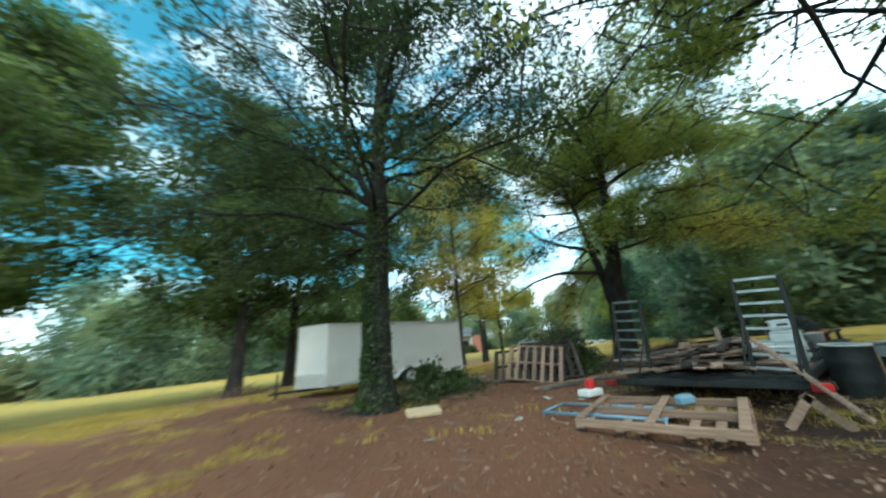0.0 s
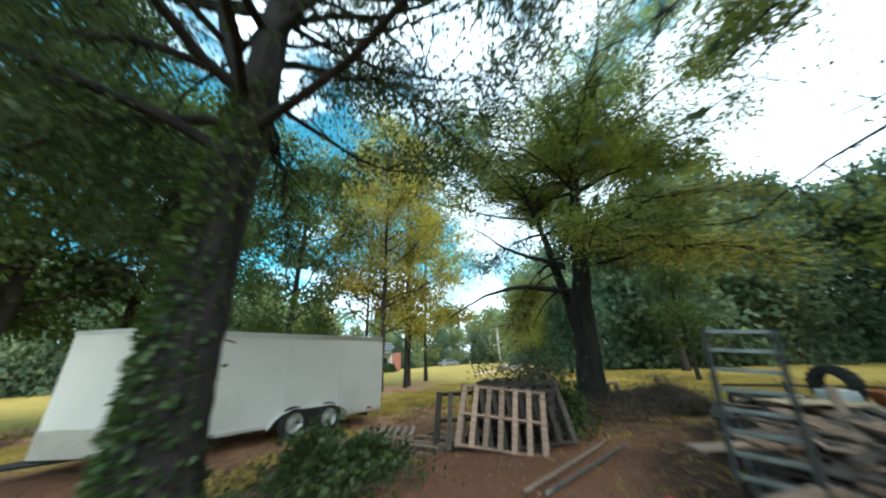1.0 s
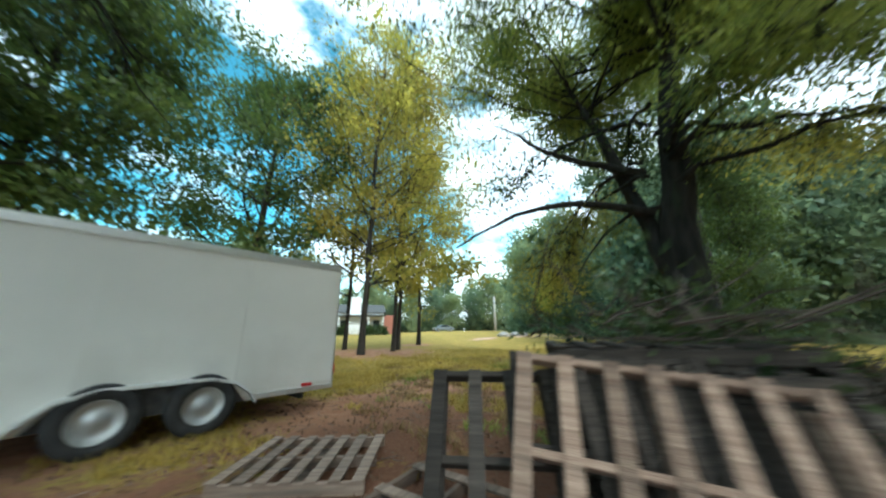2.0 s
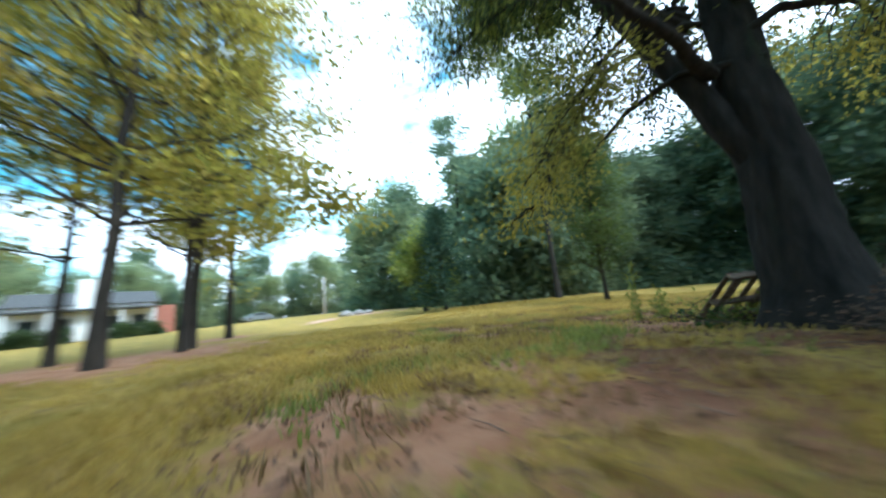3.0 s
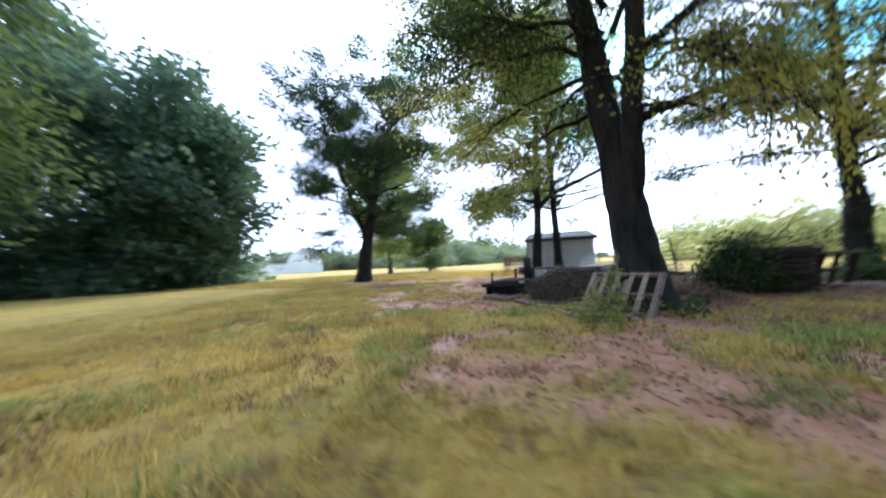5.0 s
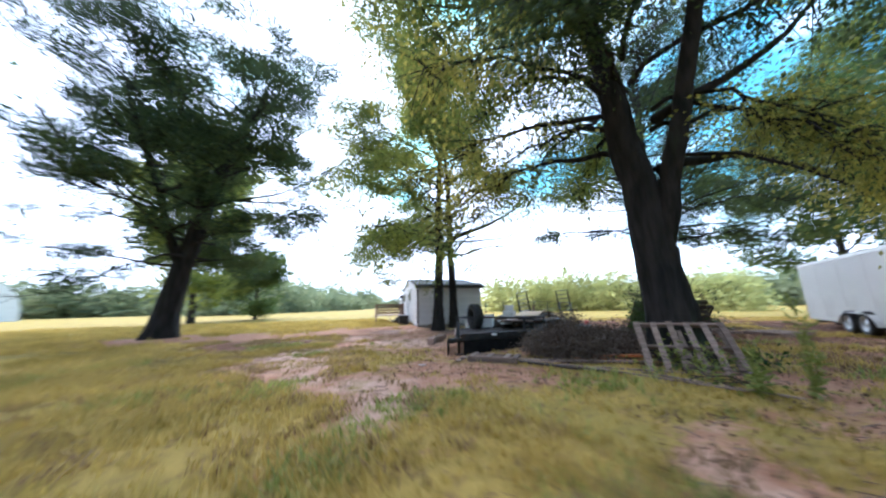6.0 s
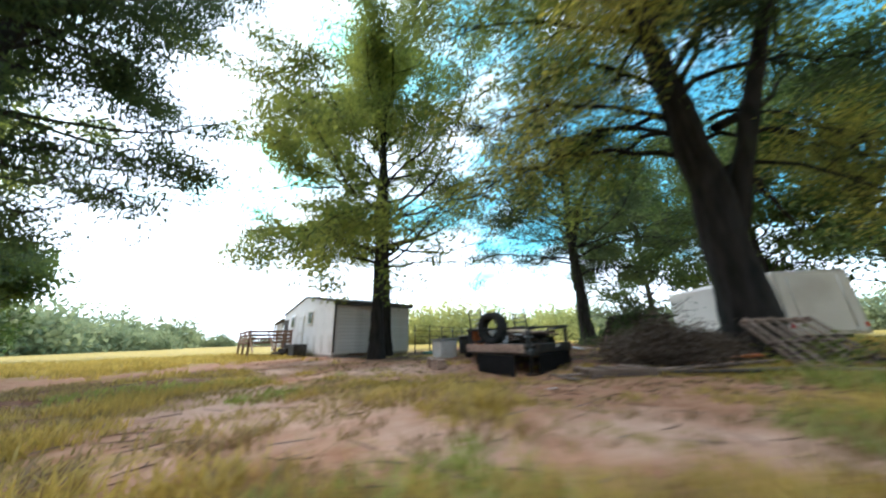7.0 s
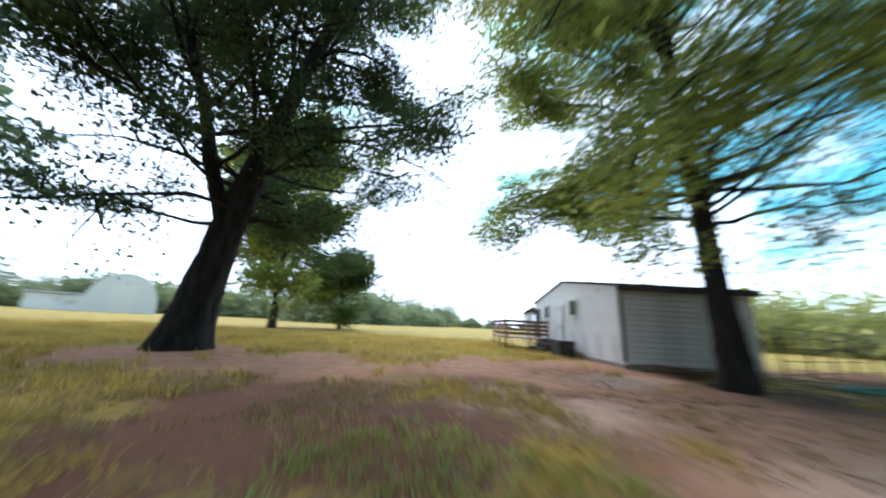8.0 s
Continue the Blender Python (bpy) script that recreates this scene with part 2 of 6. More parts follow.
M_TWIG = material("twig_bark", (0.12, 0.08, 0.06), (0.30, 0.21, 0.16), 4, 0.9, bump=0.2)
M_BRUSH = material("dead_stick_bark", (0.045, 0.034, 0.027), (0.115, 0.086, 0.066), 5, 0.92, bump=0.3)
M_WOOD = material("weathered_wood", (0.17, 0.115, 0.085), (0.32, 0.235, 0.18), 5, 0.85, stretch=(0.5, 7, 7), bump=0.5, bump_scale=18, vary=0.35, wear=(0.08, 0.065, 0.055), wear_at=0.6)
M_WOOD_BROWN = material("brown_wood", (0.20, 0.125, 0.09), (0.36, 0.25, 0.185), 5, 0.85, stretch=(0.5, 7, 7), bump=0.5, bump_scale=18, vary=0.3, wear=(0.10, 0.07, 0.055), wear_at=0.6)
M_WOOD_TAN = material("tan_wood", (0.19, 0.12, 0.08), (0.33, 0.21, 0.145), 5, 0.8, stretch=(0.5, 7, 7), bump=0.4, bump_scale=18, vary=0.3, wear=(0.16, 0.12, 0.09), wear_at=0.62)
M_WOOD_DARK = material("dark_wood", (0.03, 0.024, 0.02), (0.075, 0.06, 0.05), 5, 0.9, stretch=(0.5, 7, 7), bump=0.5, bump_scale=18, vary=0.35)
M_WHITE = material("white_trailer_skin", (0.69, 0.655, 0.585), (0.74, 0.705, 0.635), 1.2, 0.42, bump=0.03, bump_scale=5, wear=(0.58, 0.54, 0.47), wear_at=0.6, spec=0.4)
M_TRIM = material("aluminium_trim", (0.62, 0.60, 0.56), (0.70, 0.68, 0.63), 8, 0.4, 0.7, bump=0.05)
M_STEEL = material("black_steel", (0.022, 0.024, 0.024), (0.045, 0.043, 0.04), 7, 0.6, 0.3, bump=0.2, bump_scale=30, wear=(0.10, 0.05, 0.028), wear_at=0.62)
M_GREENSTEEL = material("grey_green_steel", (0.028, 0.038, 0.036), (0.06, 0.072, 0.067), 8, 0.55, 0.35, bump=0.2, wear=(0.12, 0.06, 0.035), wear_at=0.62)
M_RUBBER = material("tyre_rubber", (0.018, 0.018, 0.018), (0.04, 0.038, 0.036), 9, 0.85, bump=0.3)
# near-black so that the shade under the flatbed is in the colour
M_SHADE_BLACK = material("shade_black_sheet", (0.006, 0.006, 0.006), (0.014, 0.013, 0.013), 6, 0.9, bump=0.2, spec=0.1)
M_RIM = material("grey_rim", (0.38, 0.38, 0.37), (0.52, 0.52, 0.50), 6, 0.45, 0.6, bump=0.1)
M_GALV = material("galvanised_metal", (0.34, 0.35, 0.35), (0.5, 0.5, 0.49), 5, 0.42, 0.75, bump=0.12, wear=(0.24, 0.19, 0.15), wear_at=0.62)
M_GALVDARK = material("dull_rung_steel", (0.10, 0.11, 0.105), (0.2, 0.21, 0.2), 6, 0.4, 0.6, bump=0.1)
M_RED = material("red_plastic", (0.48, 0.02, 0.02), (0.60, 0.04, 0.035), 8, 0.35, bump=0.05)
M_RED_DARK = material("dull_red_lens", (0.16, 0.012, 0.012), (0.24, 0.02, 0.02), 8, 0.4, bump=0.05)
M_ORANGE = material("orange_plastic", (0.50, 0.14, 0.04), (0.60, 0.20, 0.07), 6, 0.45, bump=0.05)
M_BLUE = material("blue_paint", (0.15, 0.24, 0.31), (0.21, 0.31, 0.38), 6, 0.6, bump=0.2, wear=(0.25, 0.2, 0.16))
M_WHITEPL = material("white_plastic", (0.72, 0.71, 0.68), (0.62, 0.61, 0.57), 5, 0.5, bump=0.05, wear=(0.40, 0.36, 0.30), wear_at=0.66)
M_SIDING = material("white_siding", (0.72, 0.715, 0.695), (0.80, 0.795, 0.775), 1.6, 0.6, bump=0.1, bump_scale=20, vary=0.05, wear=(0.42, 0.41, 0.36), wear_at=0.62)
M_ROOF = material("dark_roof", (0.055, 0.055, 0.055), (0.10, 0.098, 0.092), 9, 0.85, bump=0.4)
M_DECK = material("red_brown_deck", (0.19, 0.11, 0.075), (0.28, 0.17, 0.12), 5, 0.85, stretch=(0.5, 7, 7), bump=0.4, vary=0.2)
M_GLASS = material("dark_window_glass", (0.03, 0.04, 0.045), (0.05, 0.06, 0.065), 2, 0.06, bump=0.0, spec=0.6)
M_BRICK = material("red_brick", (0.30, 0.11, 0.08), (0.38, 0.17, 0.12), 9, 0.85, bump=0.4)
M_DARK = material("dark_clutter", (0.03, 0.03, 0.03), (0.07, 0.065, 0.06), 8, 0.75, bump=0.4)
M_STONE = material("pale_rock", (0.28, 0.26, 0.24), (0.42, 0.39, 0.36), 6, 0.9, bump=0.5)
M_CARPAINT = material("car_paint", (0.22, 0.25, 0.28), (0.26, 0.29, 0.32), 3, 0.3, 0.4, bump=0.02, spec=0.5)
M_HOSE = material("green_hose", (0.03, 0.12, 0.07), (0.05, 0.16, 0.09), 9, 0.5, bump=0.05)
M_CONCRETE = material("concrete", (0.38, 0.36, 0.33), (0.48, 0.46, 0.42), 5, 0.9, bump=0.3)
M_CARD = material("cardboard", (0.48, 0.34, 0.20), (0.56, 0.42, 0.27), 6, 0.85, bump=0.15)


# ------------------------------------------------------------------ building helpers
def thing(name, label, category, at=(0, 0, 0), turn=0.0, group="", kind=""):
    ob = new(name)
    ob.empty_display_size = 0.2
    ob.matrix_basis = Matrix.Translation(at) @ Matrix.Rotation(turn, 4, "Z")
    return tagged(ob, label, category, group, kind)


def part(name, bm, mat, parent=None, label="", smooth=False, m=None):
    me = bpy.data.meshes.new(name)
    bm.to_mesh(me)
    bm.free()
    me.materials.append(mat)
    if smooth:
        me.shade_smooth()
    ob = new(name, me)
    if parent:
        ob.parent = parent
    if m is not None:
        ob.matrix_basis = m
    return tagged(ob, label)


def raw(name, verts, faces, mat, parent=None, label="", smooth=False):
    me = bpy.data.meshes.new(name)
    me.from_pydata(verts, [], faces)
    me.materials.append(mat)
    if smooth:
        me.shade_smooth()
    ob = new(name, me)
    if parent:
        ob.parent = parent
    return tagged(ob, label)


def box(size, at=(0, 0, 0), bevel=0.0, bm=None, m=None):
    bm = bm or bmesh.new()
    g = bmesh.ops.create_cube(bm, size=1.0)
    bmesh.ops.scale(bm, vec=size, verts=g["verts"])
    if bevel:
        es = list({e for v in g["verts"] for e in v.link_edges})
        r = bmesh.ops.bevel(bm, geom=es, offset=bevel, segments=1, affect="EDGES", profile=0.5)
        vs = list({v for f in r["faces"] for v in f.verts} | {v for v in g["verts"] if v.is_valid})
    else:
        vs = g["verts"]
    mm = Matrix.Translation(at) @ (m or Matrix())
    bmesh.ops.transform(bm, matrix=mm, verts=vs)
    return bm


BEAMS = {}


def beam(name, size, mat, parent, m, label="", bevel=None):
    """A sawn or rolled piece; alike pieces share one mesh."""
    key = (name, tuple(round(s, 3) for s in size), mat.name)
    if key not in BEAMS:
        bm = box(size, bevel=min(size) * 0.16 if bevel is None else bevel)
        me = bpy.data.meshes.new(name)
        bm.to_mesh(me)
        bm.free()
        me.materials.append(mat)
        BEAMS[key] = me
    ob = new(name, BEAMS[key])
    ob.parent = parent
    ob.matrix_basis = m
    return tagged(ob, label)


def tube_into(verts, faces, pts, radii, n=8, cap=True, rough=0.0):
    base = len(verts)
    pts = [Vector(p) for p in pts]
    side = None
    for i, p in enumerate(pts):
        t = (pts[min(i + 1, len(pts) - 1)] - pts[max(i - 1, 0)]).normalized()
        if side is None:
            side = t.orthogonal().normalized()
        side = (side - t * side.dot(t)).normalized()
        up = t.cross(side)
        for k in range(n):
            a = 2 * math.pi * k / n
            ray = side * math.cos(a) + up * math.sin(a)
            gnarl = 1 + rough * (noise.noise((ray.x * 2.3 + 5 * pts[0].x, ray.y * 2.3, p.z * 0.8)) + 0.6 * noise.noise((ray.x * 5, ray.y * 5, p.z * 2.5))) if rough else 1
            verts.append(p + ray * radii[i] * gnarl)
    for i in range(len(pts) - 1):
        for k in range(n):
            a, b = base + i * n + k, base + i * n + (k + 1) % n
            faces.append((a, b, b + n, a + n))
    if cap:
        faces.append(tuple(base + k for k in reversed(range(n))))
        faces.append(tuple(base + (len(pts) - 1) * n + k for k in range(n)))


def tube(name, pts, r, mat, parent=None, n=8, label=""):
    v, f = [], []
    tube_into(v, f, pts, [r] * len(pts) if isinstance(r, (int, float)) else r, n)
    return raw(name, v, f, mat, parent, label, smooth=True)


def lathe(profile, n=24):
    """Turned body about z from (radius, height) pairs."""
    bm = bmesh.new()
    rings = [[bm.verts.new((r * math.cos(2 * math.pi * k / n), r * math.sin(2 * math.pi * k / n), z)) for k in range(n)] for r, z in profile]
    for a, b in zip(rings, rings[1:]):
        for k in range(n):
            bm.faces.new((a[k], a[(k + 1) % n], b[(k + 1) % n], b[k]))
    return bm


def smoothstep(a, b, x):
    t = min(1.0, max(0.0, (x - a) / (b - a)))
    return t * t * (3 - 2 * t)


# ------------------------------------------------------------------ ground
def gz(x, y):
    """Height of the ground."""
    z = 0.12 * smoothstep(8, 12, y) * smoothstep(14, 10, x)
    z += 0.35 * smoothstep(13, 22, x) * smoothstep(18, 28, y)
    z += 0.75 * smoothstep(36, 66, y)
    return z


# bare soil: the yard, the ring round it, the lawns (x, y, radius)
BARE_YARD = [(3.5, 7.5, 6.0), (5.5, 13.5, 5.2), (8.6, 15.8, 2.7), (10.5, 12.0, 4.6), (13.0, 9.5, 4.6), (14.8, 6.4, 4.0), (20.0, 6.6, 2.6),
        (23.0, 5.5, 2.4)]
BARE_RING = [(12.3, 20.7, 0.9), (11.2, 20.4, 0.8), (10.0, 23.5, 1.0), (9.3, 23.1, 1.0), (8.9, 22.9, 0.6), (11.0, 21.5, 1.1), (10.8, 22.3, 0.6),
        (10.5, 22.1, 0.5), (13.2, 19.8, 0.8), (14.0, 15.7, 1.6), (14.8, 16.7, 0.9), (12.9, 16.7, 1.1), (16.0, 16.3, 1.1), (15.5, 17.4, 1.0),
        (16.7, 14.6, 1.3), (5.0, 19.8, 0.7), (5.8, 19.3, 0.7), (6.8, 18.6, 0.9), (7.9, 18.5, 0.8), (8.6, 19.1, 0.7), (9.7, 18.8, 0.8),
        (7.7, 19.7, 0.35), (10.6, 19.7, 0.5), (9.6, 20.6, 0.5), (9.1, 21.3, 0.3)]
BARE_LAWN = [(17.0, 13.0, 1.9), (12.0, 4.8, 2.5), (18.6, 9.6, 2.6), (-3.5, 8.5, 4.6), (-2.0, 14.0, 3.6), (0.3, 16.4, 2.0), (0.5, 11.5, 3.0), (4.3, 17.2, 2.4),
        (4.2, 31.0, 4.5), (7.9, 38.4, 2.0), (-6.9, 19.2, 2.4), (-6.7, 23.4, 2.2), (17.0, 46.0, 2.2), (22.0, 46.5, 2.2), (26.5, 47.5, 2.2)]
BARE = BARE_YARD + BARE_RING + BARE_LAWN
PALE = [(15.55, 16.7, 0.8), (15.4, 17.6, 0.7), (16.9, 12.8, 1.5), (17.0, 11.6, 0.9), (16.7, 14.0, 1.2), (16.8, 8.5, 0.5), (16.4, 15.3, 0.6), (12.7, 20.8, 0.4), (13.2, 19.7, 0.4), (15.5, 15.0, 0.5), (15.6, 8.8, 1.3), (14.0, 11.5, 1.4), (13.0, 7.0, 1.2), (17, 46, 2.2), (21, 46.3, 2.2), (25, 47.2, 2.2), (29, 49, 2.2)]

# darker soil, with tree shade put into its colour too (x, y, radius)
SHADED_SOIL = [(7.8, 17.3, 2.0), (3.5, 7.5, 7.0), (5.0, 13.0, 5.0), (8.0, 15.5, 3.5), (7.5, 7.5, 4.0), (19.3, 10.4, 2.6), (16.6, 8.8, 2.0), (-3.0, 8.0, 4.5), (-1.5, 13.0, 3.6)]

# deep shade and corner darkening painted on the soil (x, y, radius)
SHADE_PATCHES = [(8.9, 7.4, 3.4), (6.8, 6.0, 2.6), (8.6, 11.4, 2.2), (10.6, 13.2, 1.8), (1.0, 13.6, 2.0)]


def blobs(table, x, y, soft=(1.6, 0.1)):
    u = x + 0.9 * noise.noise((x * 0.5, y * 0.5, 21)) + 0.45 * noise.noise((x * 1.5, y * 1.5, 22))
    w = y + 0.9 * noise.noise((x * 0.5, y * 0.5, 23)) + 0.45 * noise.noise((x * 1.5, y * 1.5, 24))
    return max(smoothstep(*soft, math.hypot(u - a, w - b) / r) for a, b, r in table)


def spaced(lo, hi, step, far):
    xs = [lo + step * i for i in range(int((hi - lo) / step) + 1)]
    d, a, b = step, lo, xs[-1]
    while b < far:
        d *= 1.35
        a, b = a - d, b + d
        xs.insert(0, a)
        xs.append(b)
    return xs


def make_ground():
    xs, ys = spaced(-12, 34, 0.3, 1500), spaced(-6, 50, 0.3, 1500)
    verts, dirt, sand, shaded_soil, shade_patch = [], [], [], [], []
    for y in ys:
        for x in xs:
            near = -14 < x < 36 and -8 < y < 52
            n = noise.noise((x * 0.55, y * 0.55, 0)) * 0.05 + noise.noise((x * 2.1, y * 2.1, 3)) * 0.018 if near else 0
            verts.append((x, y, gz(x, y) + n))
            dirt.append(blobs(BARE, x, y) if near else 0.0)
            sand.append(blobs(PALE, x, y, (1.8, 0.0)) if near else 0.0)
            shaded_soil.append(blobs(SHADED_SOIL, x, y, (1.6, 0.2)) if near else 0.0)
            shade_patch.append(blobs(SHADE_PATCHES, x, y, (1.6, 0.2)) if near else 0.0)
    w = len(xs)
    faces = [(j * w + i, j * w + i + 1, (j + 1) * w + i + 1, (j + 1) * w + i) for j in range(len(ys) - 1) for i in range(w - 1)]
    g = raw("ground", verts, faces, M_GROUND, smooth=True)
    for name, values in (("dirt", dirt), ("sand", sand), ("shaded_soil", shaded_soil), ("shade_patch", shade_patch)):
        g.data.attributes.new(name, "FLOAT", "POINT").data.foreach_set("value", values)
    tagged(g, "bare red-brown yard soil breaking into dry yellow-green grass", "ground", kind="structure")


make_ground()


# ------------------------------------------------------------------ leaves and grass as joined blades
def leaf_mesh(name, centres, size, mat, parent, seed, droop=0.3, fold=0.25, slim=0.5, label="", kind="", plain=False):
    """One small folded leaf at every centre (n x 3 array); plain: a three-cornered one for trees far off."""
    rng = np.random.default_rng(seed)
    c = np.asarray(centres, float)
    n = len(c)
    a = rng.normal(size=(n, 3))
    a[:, 2] -= droop
    a /= np.linalg.norm(a, axis=1)[:, None]
    b = np.cross(a, rng.normal(size=(n, 3)))
    b /= np.linalg.norm(b, axis=1)[:, None]
    up = np.cross(a, b)
    s = (size * rng.uniform(0.6, 1.35, n))[:, None]
    v = np.stack([c, c + s * (0.5 * a + slim * 0.5 * b + fold * 0.5 * up), c + s * a, c + s * (0.5 * a - slim * 0.5 * b + fold * 0.5 * up)], 1).reshape(-1, 3)
    if plain:
        v = np.stack([c, c + s * (0.9 * a + 0.45 * b), c + s * (0.9 * a - 0.45 * b + 0.2 * up)], 1).reshape(-1, 3)
        idx = (np.arange(n) * 3)[:, None] + np.array([0, 1, 2])
    else:
        idx = (np.arange(n) * 4)[:, None] + np.array([0, 1, 2, 0, 2, 3])
    me = bpy.data.meshes.new(name)
    me.vertices.add(len(v))
    me.vertices.foreach_set("co", v.ravel())
    me.loops.add(idx.size)
    me.loops.foreach_set("vertex_index", idx.ravel())
    me.polygons.add(idx.size // 3)
    me.polygons.foreach_set("loop_start", np.arange(0, idx.size, 3))
    me.polygons.foreach_set("loop_total", np.full(idx.size // 3, 3))
    me.update(calc_edges=True)
    me.materials.append(mat)
    ob = new(name, me)
    if parent:
        ob.parent = parent
    return tagged(ob, label, kind=kind)


def blades(name, spots, height, mat, seed, per=6, lean=0.5, width=0.010, label="", category="grass"):
    """Tufts of grass: narrow bent blades round every spot."""
    rng = np.random.default_rng(seed)
    p = np.repeat(np.asarray(spots, float), per, axis=0)
    n = len(p)
    p[:, :2] += rng.normal(0, 0.045, (n, 2))
    an = rng.uniform(0, 2 * np.pi, n)
    h = height * rng.uniform(0.45, 1.25, n)
    l = rng.uniform(0.1, lean, n) * h * 1.6
    d = np.stack([np.cos(an), np.sin(an), np.zeros(n)], 1)
    w = np.stack([-np.sin(an), np.cos(an), np.zeros(n)], 1) * (width * rng.uniform(0.6, 1.4, n))[:, None]
    mid = p + d * (l * 0.35)[:, None] + np.array([0, 0, 1.0]) * (h * 0.62)[:, None]
    tip = p + d * l[:, None] + np.array([0, 0, 1.0]) * h[:, None]
    v = np.stack([p - w, p + w, mid + w * 0.7, mid - w * 0.7, tip], 1).reshape(-1, 3)
    k = (np.arange(n) * 5)[:, None]
    tri = np.concatenate([k + np.array([0, 1, 2]), k + np.array([0, 2, 3]), k + np.array([3, 2, 4])], 1)
    me = bpy.data.meshes.new(name)
    me.vertices.add(5 * n)
    me.vertices.foreach_set("co", v.ravel())
    me.loops.add(9 * n)
    me.loops.foreach_set("vertex_index", tri.ravel())
    me.polygons.add(3 * n)
    me.polygons.foreach_set("loop_start", np.arange(0, 9 * n, 3))
    me.polygons.foreach_set("loop_total", np.full(3 * n, 3))
    me.update(calc_edges=True)
    me.materials.append(mat)
    return tagged(new(name, me), label, category, kind="stuff")


# ------------------------------------------------------------------ trees
def furrowed_into(verts, faces, pts, radii, n=40, step=0.09):
    """A trunk with furrowed bark: a smooth run through the points, ridged along its length, with a fluted foot."""
    pts = [Vector(p) for p in pts]
    line = []
    for i in range(len(pts) - 1):
        a, b, c, d = pts[max(0, i - 1)], pts[i], pts[i + 1], pts[min(len(pts) - 1, i + 2)]
        m = max(1, round((c - b).length / step))
        for k in range(m):
            u = k / m
            q = 0.5 * (2 * b + (c - a) * u + (2 * a - 5 * b + 4 * c - d) * u * u + (3 * b - a - 3 * c + d) * u ** 3)
            line.append((q, radii[i] * (1 - u) + radii[i + 1] * u))
    line.append((pts[-1], radii[-1]))
    base, foot = len(verts), pts[0].z
    for q, r in line:
        h = q.z - foot
        for k in range(n):
            a = 2 * math.pi * k / n
            ca, sa = math.cos(a), math.sin(a)
            ridge = abs(noise.noise((ca * 4.5 + pts[0].x, sa * 4.5, h * 0.9))) + 0.5 * abs(noise.noise((ca * 9, sa * 9 + pts[0].y, h * 2.6)))
            swell = 0.10 * noise.noise((ca * 1.2, sa * 1.2 + pts[0].x, h * 0.6)) + 0.16 * max(0.0, math.sin(a * 5 + pts[0].y)) * math.exp(-h / 0.3)
            w = r * (1.03 + swell) - 0.085 * ridge * min(1.0, r / 0.3)
            verts.append(q + Vector((ca * w, sa * w, 0)))
    for i in range(len(line) - 1):
        for k in range(n):
            j = (k + 1) % n
            faces.append((base + i * n + k, base + i * n + j, base + (i + 1) * n + j, base + (i + 1) * n + k))
    faces.append(tuple(base + (len(line) - 1) * n + k for k in range(n)))


def limb_points(start, direction, length, rng, steps=7, rise=0.25, wander=0.18):
    p, d = Vector(start), Vector(direction).normalized()
    pts = [p.copy()]
    for i in range(steps):
        d = (d + Vector((rng.uniform(-1, 1), rng.uniform(-1, 1), rng.uniform(-1, 1))) * wander * 1.55 + Vector((0, 0, rise)) * (1 / steps)).normalized()
        p = p + d * (length / steps)
        pts.append(p.copy())
    return pts


